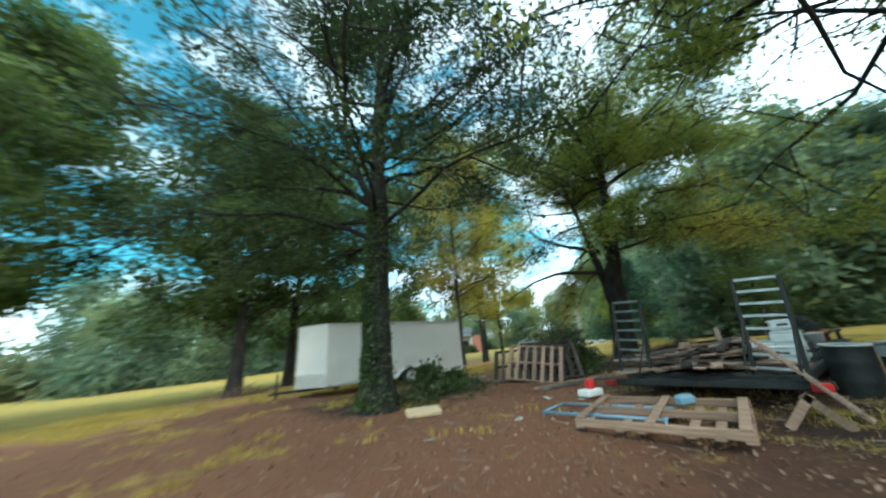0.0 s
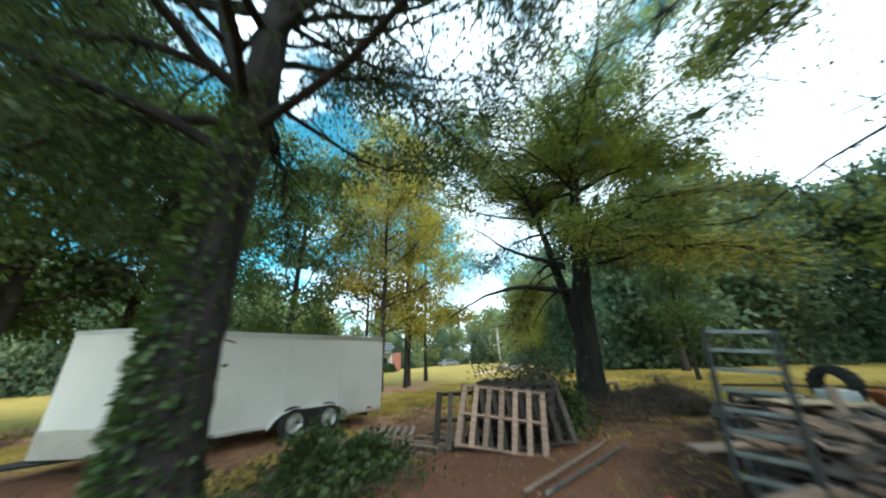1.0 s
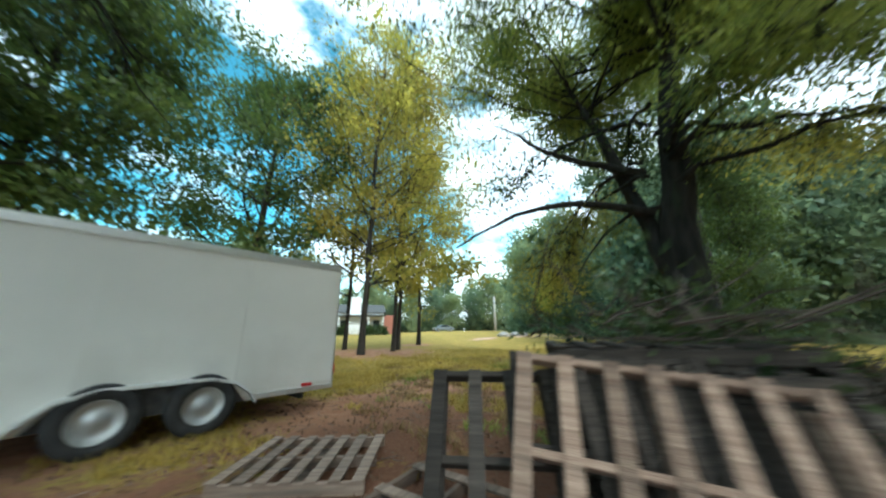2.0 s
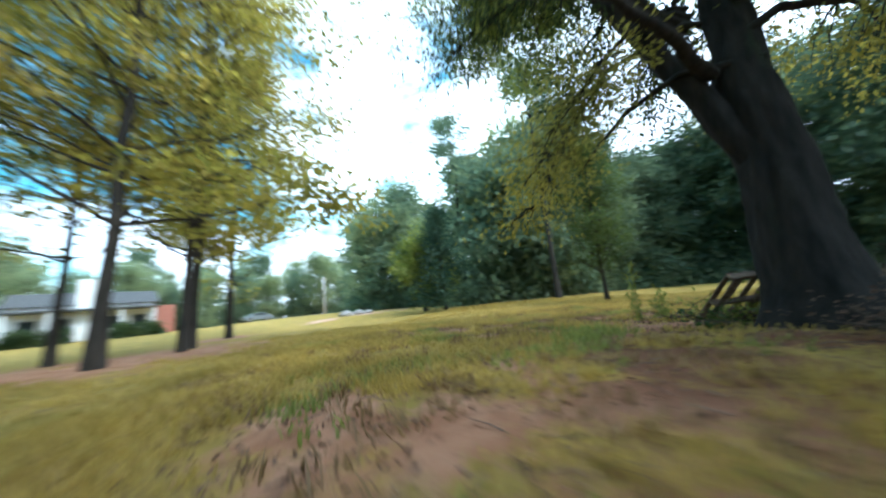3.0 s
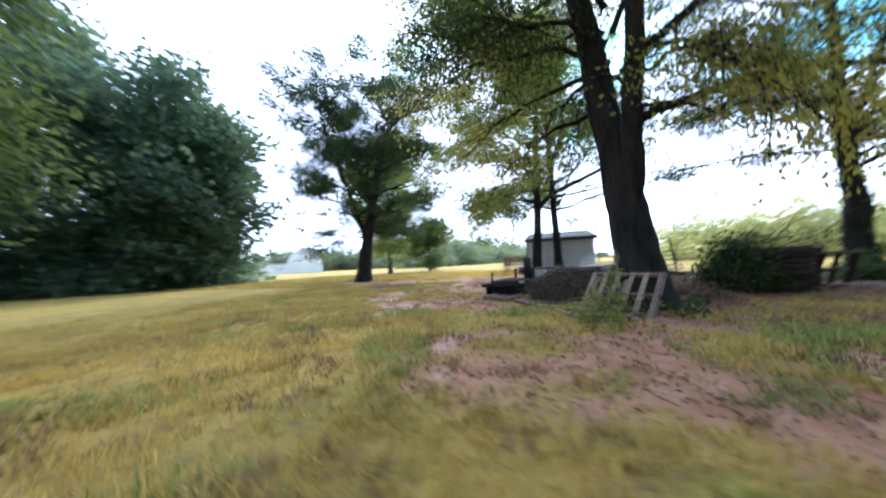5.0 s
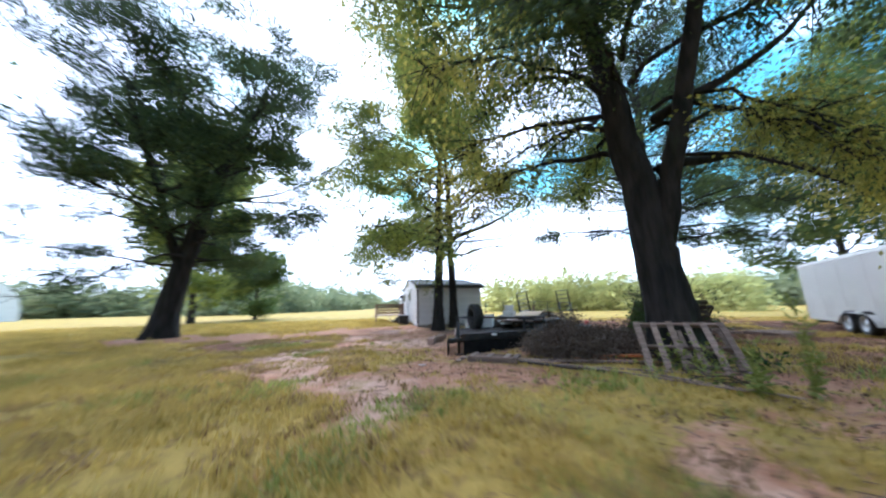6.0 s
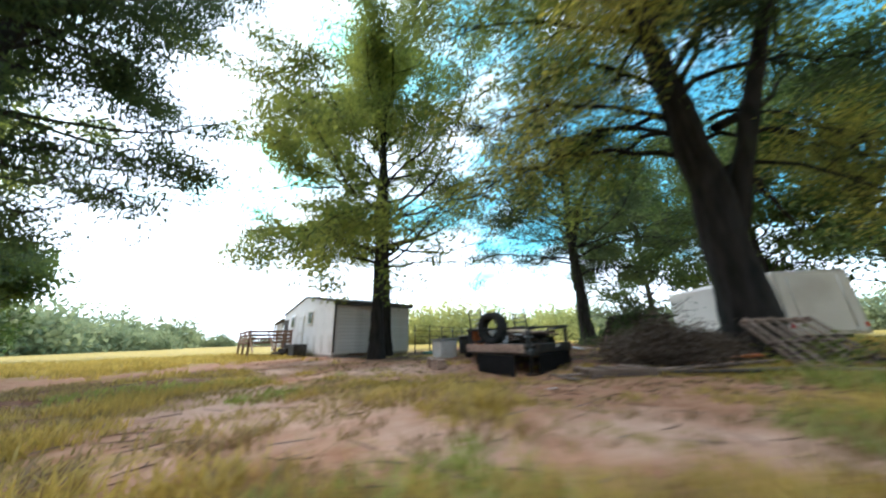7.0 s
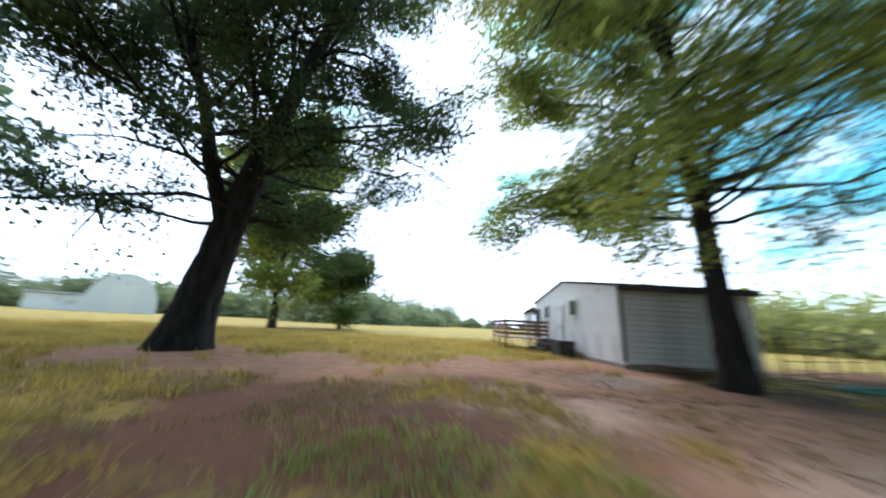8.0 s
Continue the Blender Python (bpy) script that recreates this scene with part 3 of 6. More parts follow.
def grow(stems, crown, rng, limbs=16, subs=6, twigs=4, droop=0.0, sides=18, fine=True):
    """Branch tubes and leaf seats. stems: (points, radii) of trunk and main forks; crown: centre height, half height, radius, lowest limb."""
    verts, faces, seats = [], [], []
    zc, hz, rad, low = crown
    for pts, radii in stems:
        if fine:
            furrowed_into(verts, faces, pts, radii, 40 if radii[1] > 0.3 else 26)
        else:
            tube_into(verts, faces, pts, radii, sides, True, 0.14)
    per = max(3, limbs // len(stems))
    for pts, radii in stems:
        pts = [Vector(p) for p in pts]
        top = pts[-1].z
        turn = rng.uniform(0, 6.28)
        for i in range(per):
            f = (i + rng.uniform(0.1, 0.9)) / per
            z = low + (top - low) * f
            j = max(1, min(range(1, len(pts)), key=lambda q: abs(pts[q].z - z)))
            a, b = pts[j - 1], pts[j]
            u = 0 if abs(b.z - a.z) < 1e-6 else min(1, max(0, (z - a.z) / (b.z - a.z)))
            s = a.lerp(b, u)
            r = radii[j - 1] * (1 - u) + radii[j] * u
            turn += 2.4 + rng.uniform(-0.4, 0.4)
            room = math.sqrt(max(0.12, 1 - ((z + 0.25 * hz - zc) / hz) ** 2))
            length = rad * room * rng.uniform(0.75, 1.1)
            d = Vector((math.cos(turn), math.sin(turn), 0.35 + 0.5 * f - droop))
            lp = limb_points(s, d, length, rng, 7, 0.35 - droop)
            lp = [q if q.z > low - 0.7 else Vector((q.x, q.y, low - 0.7 - 0.5 * (1 - math.exp((q.z - low + 0.7) * 2)))) for q in lp]
            lr = max(0.014, min(r * 0.42, 0.02 + length * 0.0085))
            tube_into(verts, faces, lp, [lr * (1 - 0.85 * k / 7) for k in range(8)], 6 if fine else 4, False)
            seats += lp[2:7]
            for k in range(subs):
                q = 0.28 + 0.72 * (k + rng.uniform(0, 0.8)) / subs
                x = min(6.99, q * 7)
                p0 = lp[int(x)].lerp(lp[int(x) + 1], x - int(x))
                dd = (lp[int(x) + 1] - lp[int(x)]).normalized()
                sd = (dd * 0.6 + Vector((rng.uniform(-1, 1), rng.uniform(-1, 1), rng.uniform(-0.5, 0.7) - droop))).normalized()
                sl = length * rng.uniform(0.22, 0.42)
                sp = limb_points(p0, sd, sl, rng, 4, 0.1 - droop)
                sp = [q if q.z > low - 1.1 else Vector((q.x, q.y, low - 1.1 - 0.4 * (1 - math.exp((q.z - low + 1.1) * 2.5)))) for q in sp]
                tube_into(verts, faces, sp, [lr * 0.38 * (1 - 0.8 * g / 4) for g in range(5)], 4 if fine else 3, False)
                seats.append(sp[2])
                for w in range(twigs):
                    y = min(3.99, rng.uniform(0.8, 4.0))
                    t0 = sp[int(y)].lerp(sp[int(y) + 1], y - int(y))
                    td = Vector((rng.uniform(-1, 1), rng.uniform(-1, 1), rng.uniform(-0.6, 0.6) - droop))
                    tp = limb_points(t0, td, rng.uniform(0.4, 0.9), rng, 2, -0.1 - droop)
                    if fine:
                        tube_into(verts, faces, tp, [0.012, 0.009, 0.004], 3, False)
                    seats += [tp[1], tp[2], t0]
    return verts, faces, seats


def scatter(seats, per, spread, rng):
    c = np.repeat(np.array([tuple(s) for s in seats]), per, axis=0)
    return c + rng.normal(0, 1, c.shape) * np.array(spread)


def make_tree(name, label, stems, crown, seed, leaf=M_LEAF, size=0.16, per=22, bark=M_BARK, limbs=16, subs=6, twigs=4, droop=0.0, spread=(0.26, 0.26, 0.2), at=(0, 0, 0), clump=0.0, category="tree", group="", far=False, lush=(0, 0), fluff=1.0, plain=None):
    rng = random.Random(seed)
    root = thing(name, label, category, at, group=group)
    v, f, seats = grow(stems, crown, rng, limbs, subs, twigs, droop, 8 if far else 18, not far)
    raw("trunk", v, f, bark, root, smooth=True)
    nrng = np.random.default_rng(seed)
    # foliage gathers in masses with sky between them
    k = 0.5 if size < 0.22 else 0.3
    kept = [s for s in seats if noise.noise((s[0] * k, s[1] * k, s[2] * k * 2.0 + seed)) + 0.35 * noise.noise((s[0] * 1.4, s[1] * 1.4, s[2] * 2.6 + seed)) > clump - 0.03 * ((s[0] - stems[0][0][0][0]) * lush[0] + (s[1] - stems[0][0][0][1]) * lush[1])]
    per = round(per * min(1.9, len(seats) / max(1, len(kept))))
    leaf_mesh("crown", scatter(kept, per, tuple(fluff * q for q in spread), nrng), size, leaf, root, seed, plain=far if plain is None else plain)
    return root


def stem(base, lean, bend, height, r0, r1, steps=9, wob=0.06, seed=1, flare=0.35):
    """Points and radii of a trunk: base, lean per metre, bend per square metre."""
    rng = random.Random(seed)
    pts, radii = [], []
    for i in range(steps + 1):
        z = height * (i / steps) ** 1.15
        pts.append((base[0] + lean[0] * z + bend[0] * z * z + rng.uniform(-wob, wob) * (i > 1), base[1] + lean[1] * z + bend[1] * z * z + rng.uniform(-wob, wob) * (i > 1), base[2] + z))
        k = i / steps
        radii.append((r0 + (r1 - r0) * k) * (1 + flare * math.exp(-z / 0.35)))
    pts.insert(0, (pts[0][0], pts[0][1], pts[0][2] - 0.25))
    radii.insert(0, radii[0] * 1.15)
    return pts, radii


def leafy_limbs(parent, lines, leaf, size, per, seed, r=0.07, sag=0.5, twigs=8, reach=(0.5, 1.3), label="", spread=(0.3, 0.3, 0.17), bare=2, thin=-0.05):
    """Low limbs under the crown: each from a start on the trunk to a tip, arched, with side twigs and drooping leaves."""
    rng = random.Random(seed)
    v, f, seats = [], [], []
    for a, b in lines:
        a, b = Vector(a), Vector(b)
        n = 9
        pts = []
        for k in range(n + 1):
            u = k / n
            q = a.lerp(b, u) + Vector((0, 0, sag * 4 * u * (1 - u) - sag * 0.8 * u * u))
            pts.append(q + Vector((rng.uniform(-1, 1), rng.uniform(-1, 1), rng.uniform(-1, 1))) * 0.10 * (0 < k < n))
        tube_into(v, f, pts, [r * (1 - 0.86 * k / n) for k in range(n + 1)], 7, False)
        along = (b - a).normalized()
        for k in range(bare, n + 1):
            for _ in range(twigs):
                d = along * 0.5 + Vector((rng.uniform(-1, 1), rng.uniform(-1, 1), rng.uniform(-0.75, 0.35)))
                tw = limb_points(pts[k], d, rng.uniform(*reach), rng, 4, -0.35)
                tube_into(v, f, tw, [0.016, 0.013, 0.010, 0.007, 0.004], 3, False)
                if noise.noise(tw[2] * 0.8 + Vector((seed, 0, 0))) > thin:
                    seats += tw[1:]
    raw("limb", v, f, M_BARK, parent, label, smooth=True)
    leaf_mesh("spray", scatter(seats, per, spread, np.random.default_rng(seed)), size, leaf, parent, seed, droop=0.6, kind="stuff")


# the ivy-clad tree before the cargo trailer
b1 = (1.72, 11.75, gz(1.72, 11.75))
t1_main = stem(b1, (0.0, -0.03), (0.002, 0.004), 12.5, 0.34, 0.08, steps=13, seed=3, wob=0.04)
t1_forks = [stem((1.72, 11.68, b1[2] + 4.6), (-0.38, 0.05), (0.01, 0), 6.5, 0.13, 0.04, seed=6, flare=0, wob=0.04), stem((1.74, 11.7, b1[2] + 6.6), (0.22, 0.2), (0, 0), 5.5, 0.11, 0.04, seed=7, flare=0, wob=0.04)]
tree_1 = make_tree("oak_tree", "tall broad oak with ivy up its trunk beside a white trailer", [t1_main] + t1_forks, (8.2, 6.4, 6.4, 4.4), 11, M_LEAF_DARK, 0.115, 24, limbs=46, subs=7, twigs=5, droop=0.1, spread=(0.33, 0.33, 0.16), clump=0.19)


def ivy(parent, pts, radii, zlow, zhigh, count, seed):
    rng = np.random.default_rng(seed)
    c = []
    for _ in range(count):
        z = zlow + (zhigh - zlow) * rng.random() ** 1.4
        j = max(1, min(range(1, len(pts)), key=lambda q: abs(pts[q][2] - z)))
        r = radii[j] + rng.uniform(-0.01, 0.05)
        a = rng.normal(3.7, 1.05)
        c.append((pts[j][0] + r * math.cos(a), pts[j][1] + r * math.sin(a), z))
    leaf_mesh("ivy", c, 0.062, M_IVY, parent, seed, droop=0.8, slim=0.9, label="green ivy climbing the bark")


ivy(tree_1, *t1_main, b1[2] + 0.1, b1[2] + 4.8, 3600, 21)

leafy_limbs(tree_1, [((1.7, 11.7, 3.9), (-3.6, 10.6, 4.7)), ((1.7, 11.7, 4.4), (-3.4, 13.6, 4.4)), ((1.7, 11.7, 3.6), (-1.2, 14.9, 3.9)), ((1.7, 11.7, 4.8), (-1.6, 8.6, 6.0)), ((1.7, 11.7, 4.6), (1.2, 16.2, 5.0)), ((1.7, 11.7, 5.4), (4.9, 13.4, 6.6)), ((1.7, 11.7, 5.6), (4.6, 9.6, 7.2)), ((1.7, 11.7, 5.0), (-4.6, 12.2, 6.2))], M_LEAF_DARK, 0.10, 11, 61, thin=-0.15, label="low dark leafy limbs")

# the big forked oak in the middle of the loop
b2 = (9.88, 17.25, gz(9.88, 17.25))
f2 = (b2[0] + 0.18, b2[1] - 0.02, b2[2] + 1.5)
t2_b = stem(b2, (0.115, 0.015), (0.002, -0.006), 11.0, 0.46, 0.10, steps=14, seed=10, flare=0.35, wob=0.03)
t2_a = stem(f2, (0.02, 0.27), (0.004, 0.010), 9.2, 0.24, 0.05, steps=12, seed=9, flare=0, wob=0.03)
t2_a = (t2_a[0], [r * min(1.0, 0.4 + 0.2 * i) for i, r in enumerate(t2_a[1])])
low_a = limb_points((b2[0] + 0.2, b2[1] + 0.3, b2[2] + 3.6), (-0.9, 0.75, 0.55), 4.6, random.Random(4), 9, -0.9, 0.16)
low_b = limb_points((b2[0] + 0.3, b2[1] + 0.4, b2[2] + 4.6), (-0.9, 0.55, 0.6), 4.2, random.Random(6), 9, -0.5, 0.16)
tree_2 = make_tree("leaning_oak_tree", "massive dark forked oak with a pallet leaning on it", [t2_b, t2_a], (10.2, 5.6, 5.8, 7.4), 12, M_LEAF_OLIVE, 0.11, 27, limbs=54, subs=7, twigs=5, droop=0.10, spread=(0.33, 0.33, 0.18), clump=0.13, lush=(2.4, 0.9))
v_, f_ = [], []
for lp_ in (low_a, low_b):
    tube_into(v_, f_, lp_, [0.11 * (1 - 0.8 * k / 9) for k in range(10)], 7, False)
tube_into(v_, f_, [(10.15, 17.0, 3.7), (9.95, 17.9, 3.9), (9.75, 18.6, 3.6), (9.6, 19.1, 3.15), (9.5, 19.5, 2.7)], [0.06, 0.05, 0.035, 0.022, 0.01], 6, False)
raw("limb", v_, f_, M_BARK, tree_2, "bare arching low limbs", smooth=True)
# golden leaves; the sunlit side is partly in their colour
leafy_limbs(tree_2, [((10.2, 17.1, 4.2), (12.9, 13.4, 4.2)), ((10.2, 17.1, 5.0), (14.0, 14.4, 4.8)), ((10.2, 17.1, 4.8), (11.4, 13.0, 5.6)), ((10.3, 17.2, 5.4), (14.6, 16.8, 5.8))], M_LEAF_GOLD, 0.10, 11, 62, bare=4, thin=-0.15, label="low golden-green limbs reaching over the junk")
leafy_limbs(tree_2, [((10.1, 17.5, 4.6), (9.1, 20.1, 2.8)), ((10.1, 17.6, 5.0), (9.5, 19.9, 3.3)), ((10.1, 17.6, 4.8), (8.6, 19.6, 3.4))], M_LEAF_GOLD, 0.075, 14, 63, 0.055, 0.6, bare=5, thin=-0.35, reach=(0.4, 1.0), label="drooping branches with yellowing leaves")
# darker leaf copy paints the shaded side of the crown
leafy_limbs(tree_2, [((10.2, 17.3, 5.8), (8.4, 20.8, 6.0)), ((10.3, 17.3, 6.4), (12.4, 20.4, 6.4)), ((10.3, 17.3, 5.6), (13.8, 18.6, 5.6))], M_LEAF_DARK, 0.10, 15, 64, bare=3, thin=-0.3, label="side limbs with shade put into their darker leaves")

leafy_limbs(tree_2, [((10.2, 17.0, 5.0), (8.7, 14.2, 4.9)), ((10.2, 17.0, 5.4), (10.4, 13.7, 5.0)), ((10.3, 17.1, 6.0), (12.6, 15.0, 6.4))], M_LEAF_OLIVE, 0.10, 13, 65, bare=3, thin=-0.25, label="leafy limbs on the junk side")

# the pair of trunks by the white house
t3 = [stem((11.32, 7.34, 0), (-0.05, -0.10), (0, 0.003), 15.0, 0.27, 0.07, seed=13), stem((10.02, 6.18, 0), (0.02, -0.03), (0, 0), 14.0, 0.25, 0.07, seed=14)]
tree_3 = make_tree("twin_oak_tree", "two close trunks under one green-gold crown by the white house", t3, (8.6, 6.2, 7.0, 3.7), 15, M_LEAF_OLIVE, 0.092, 30, limbs=72, subs=7, twigs=4, droop=0.15, spread=(0.25, 0.25, 0.14), clump=0.0, lush=(3.0, -0.6), plain=True)

v_, f_ = [], []
tube_into(v_, f_, [(11.1, 7.0, 3.9), (10.3, 6.7, 4.7), (9.0, 6.3, 5.3), (7.6, 6.2, 5.9), (6.2, 5.8, 6.7), (5.2, 5.9, 7.4)], [0.15, 0.14, 0.12, 0.09, 0.06, 0.03], 8, False)
raw("limb", v_, f_, M_BARK, tree_3, "long dark limb reaching over the yard", smooth=True)
leaf_mesh("spray", scatter([Vector((9.4 - 0.32 * k, 6.3 + 0.5 * math.sin(k * 2.3), 5.4 + 0.14 * k + 0.4 * math.cos(k * 1.7))) for k in range(14)], 150, (0.5, 0.6, 0.25), np.random.default_rng(3)), 0.11, M_LEAF, tree_3, 3)

# the dark oak at the edge of the field
t4 = stem((23.15, 4.66, 0), (-0.10, 0.02), (-0.012, 0), 12.5, 0.52, 0.12, seed=16)
t4b = stem((22.85, 4.7, 3.2), (0.28, 0.2), (0, 0), 8.5, 0.24, 0.05, seed=17, flare=0)
# the crown's backlit darkness is put into its leaf colour
make_tree("field_oak_tree", "dark spreading oak at the edge of a golden field", [t4, t4b], (8.6, 6.6, 6.9, 3.1), 18, M_LEAF_DARK, 0.088, 30, limbs=68, subs=7, twigs=4, droop=0.12, spread=(0.28, 0.28, 0.15), clump=-0.02, plain=True)


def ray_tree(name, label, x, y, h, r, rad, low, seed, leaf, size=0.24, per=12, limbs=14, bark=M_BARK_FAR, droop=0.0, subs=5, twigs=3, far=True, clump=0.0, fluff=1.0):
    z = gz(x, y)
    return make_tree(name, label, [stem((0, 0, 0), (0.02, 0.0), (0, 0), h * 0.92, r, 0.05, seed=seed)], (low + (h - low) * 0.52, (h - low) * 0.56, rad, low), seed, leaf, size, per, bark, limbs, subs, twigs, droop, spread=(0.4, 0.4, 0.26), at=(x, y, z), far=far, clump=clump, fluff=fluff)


ray_tree("shade_tree", "dark tree standing on the lawn", -6.9, 19.2, 13, 0.30, 6.0, 2.6, 31, M_LEAF, 0.17, 20, limbs=40, clump=0.06)
ray_tree("shade_tree", "dark tree standing on the lawn", -6.7, 23.4, 14, 0.30, 6.0, 2.6, 32, M_LEAF, 0.18, 20, limbs=38, clump=0.06)
ray_tree("shade_tree", "broad dark tree beyond the drive side of the yard", -13.6, 12.6, 14, 0.30, 7.6, 2.6, 34, M_LEAF, 0.19, 28, limbs=38)
ray_tree("shade_tree", "green tree behind the cargo trailer", -2.5, 31.0, 18, 0.30, 7.5, 2.6, 33, M_LEAF, 0.2, 14, limbs=40, clump=0.03)
for i, (x, y, h, r) in enumerate([(3.8, 29.3, 21, 0.17), (5.6, 31.4, 18.5, 0.13), (6.0, 33.0, 21, 0.14), (2.6, 34.5, 21, 0.14), (8.2, 38.4, 17, 0.17)]):
    ray_tree("yellowing_tree", "slim tree with yellowing autumn leaves on the lawn", x, y, h + 1.0, r, 7.0 if i < 4 else 5.4, 3.2, 40 + i, M_LEAF_GOLD if i % 2 == 0 else M_LEAF_YELLOW, 0.19, 11, limbs=46, clump=0.19)
ray_tree("tall_pine", "tall slender pine with bare lower trunk", 24.6, 26.4, 20.0, 0.22, 3.2, 13.0, 51, M_LEAF_FAR, 0.24, 7, limbs=12, clump=0.05)
ray_tree("tall_pine", "tall slender pine with bare lower trunk", 26.5, 36.0, 21.0, 0.20, 2.5, 13.0, 52, M_LEAF_FAR, 0.24, 7, limbs=12, clump=0.05)
ray_tree("young_tree", "young leafy tree at the field's edge", 20.4, 22.3, 8.3, 0.10, 1.9, 1.0, 53, M_LEAF, 0.14, 12, limbs=22, far=False, clump=0.04)
ray_tree("young_tree", "bushy olive-green tree on the lawn", 20.5, 35.5, 6.5, 0.16, 2.6, 1.2, 54, M_LEAF_OLIVE, limbs=14)
ray_tree("field_tree", "open-crowned tree out in the field", 28.0, -11.0, 16.5, 0.28, 7.2, 1.6, 55, M_LEAF_OLIVE, 0.24, 24, limbs=40)
ray_tree("field_tree", "low spreading tree beside the taller field tree", 24.5, -17.0, 6.5, 0.2, 4.4, 0.8, 56, M_LEAF, 0.24, 20, limbs=22)


def cedar(x, y, h, r, seed, label="dark cone-shaped cedar on the lawn"):
    rng = random.Random(seed)
    root = thing("cedar_tree", label, "tree", (x, y, gz(x, y)))
    v, f, seats = [], [], []
    tube_into(v, f, [(0, 0, -0.2), (0, 0, h * 0.5), (0, 0, h)], [0.16, 0.1, 0.02], 7)
    for i in range(70):
        z = 0.4 + (h - 0.6) * (i / 70) ** 1.1
        a = rng.uniform(0, 6.283)
        reach = r * (1 - z / h) ** 0.8 * rng.uniform(0.8, 1.1) + 0.15
        lp = limb_points((0, 0, z), (math.cos(a), math.sin(a), 0.25), reach, rng, 3, 0.1)
        tube_into(v, f, lp, [0.03, 0.022, 0.015, 0.006], 3, False)
        seats += lp[1:]
    raw("trunk", v, f, M_BARK_FAR, root, smooth=True)
    leaf_mesh("crown", scatter(seats, 45, (0.26, 0.26, 0.22), np.random.default_rng(seed)), 0.2, M_LEAF_CEDAR, root, seed, droop=0.1)


cedar(20.2, 33.0, 7.8, 2.3, 61)

# ------------------------------------------------------------------ woods and hedges round the place
rw = random.Random(77)


def wood_tree(h, rad, low, seed, leaf, size=0.40, per=9, limbs=13):
    return ray_tree("woodland_tree", "leafy tree in the dark edge of the woods", 0, 0, h, 0.18, rad, low, seed, leaf, size, per, limbs, subs=4, twigs=3, clump=-0.12, fluff=1.9)


def set_out(models, spots):
    """Copies of the model trees, each turned and scaled, the models themselves taking the first spots."""
    for i, (x, y, s) in enumerate(spots):
        ob = models[i % len(models)]
        m = Matrix.Translation((x, y, gz(x, y))) @ Matrix.Rotation(rw.uniform(0, 6.28), 4, "Z")
        if i < len(models):
            ob.matrix_basis = m @ Matrix.Diagonal((s, s, s, 1))
        else:
            keep = ob.scale.copy()
            ob.scale = (s, s, s * rw.uniform(0.9, 1.12))
            copy_thing(ob, m)
            ob.scale = keep


def polar(az, d):
    """Place at a bearing (degrees clockwise from +y) and distance from the yard's middle."""
    return 10 + d * math.sin(radians(az)), 15 + d * math.cos(radians(az))


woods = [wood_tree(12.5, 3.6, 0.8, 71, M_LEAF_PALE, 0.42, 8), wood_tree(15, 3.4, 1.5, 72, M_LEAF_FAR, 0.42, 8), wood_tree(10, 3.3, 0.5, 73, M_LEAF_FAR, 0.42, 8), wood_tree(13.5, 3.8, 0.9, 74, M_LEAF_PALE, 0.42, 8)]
# shaded side of the woods, painted by darker leaves at these bearings
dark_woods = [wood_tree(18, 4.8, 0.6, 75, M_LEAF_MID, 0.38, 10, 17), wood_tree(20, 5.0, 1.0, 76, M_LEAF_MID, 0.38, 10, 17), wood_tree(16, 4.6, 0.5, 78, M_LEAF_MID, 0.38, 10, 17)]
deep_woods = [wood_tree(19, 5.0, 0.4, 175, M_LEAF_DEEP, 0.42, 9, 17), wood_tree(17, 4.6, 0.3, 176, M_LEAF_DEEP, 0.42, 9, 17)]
spots, dark_spots, deep_spots = [], [], []
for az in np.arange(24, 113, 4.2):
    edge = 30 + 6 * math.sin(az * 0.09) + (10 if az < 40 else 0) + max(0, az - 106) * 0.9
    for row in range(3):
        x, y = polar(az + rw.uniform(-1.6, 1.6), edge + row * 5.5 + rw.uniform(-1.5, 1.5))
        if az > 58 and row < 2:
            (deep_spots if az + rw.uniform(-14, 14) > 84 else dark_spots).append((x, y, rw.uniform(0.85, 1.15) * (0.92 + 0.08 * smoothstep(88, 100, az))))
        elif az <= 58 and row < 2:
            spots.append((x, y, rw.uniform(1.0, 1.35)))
for az in np.arange(-16, 26, 4.0):
    for row in range(2):
        x, y = polar(az + rw.uniform(-1, 1), 84 + row * 9 + rw.uniform(-4, 4))
        if math.hypot(x - 1.5, y - 62) > 14:
            spots.append((x, y, rw.uniform(0.9, 1.25)))
for az in np.arange(-62, -16, 4.4):
    for row in range(2):
        x, y = polar(az + rw.uniform(-1, 1), 58 + row * 9 + rw.uniform(-4, 4))
        spots.append((x, y, rw.uniform(0.9, 1.2)))
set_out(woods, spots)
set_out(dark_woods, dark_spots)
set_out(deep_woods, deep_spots)


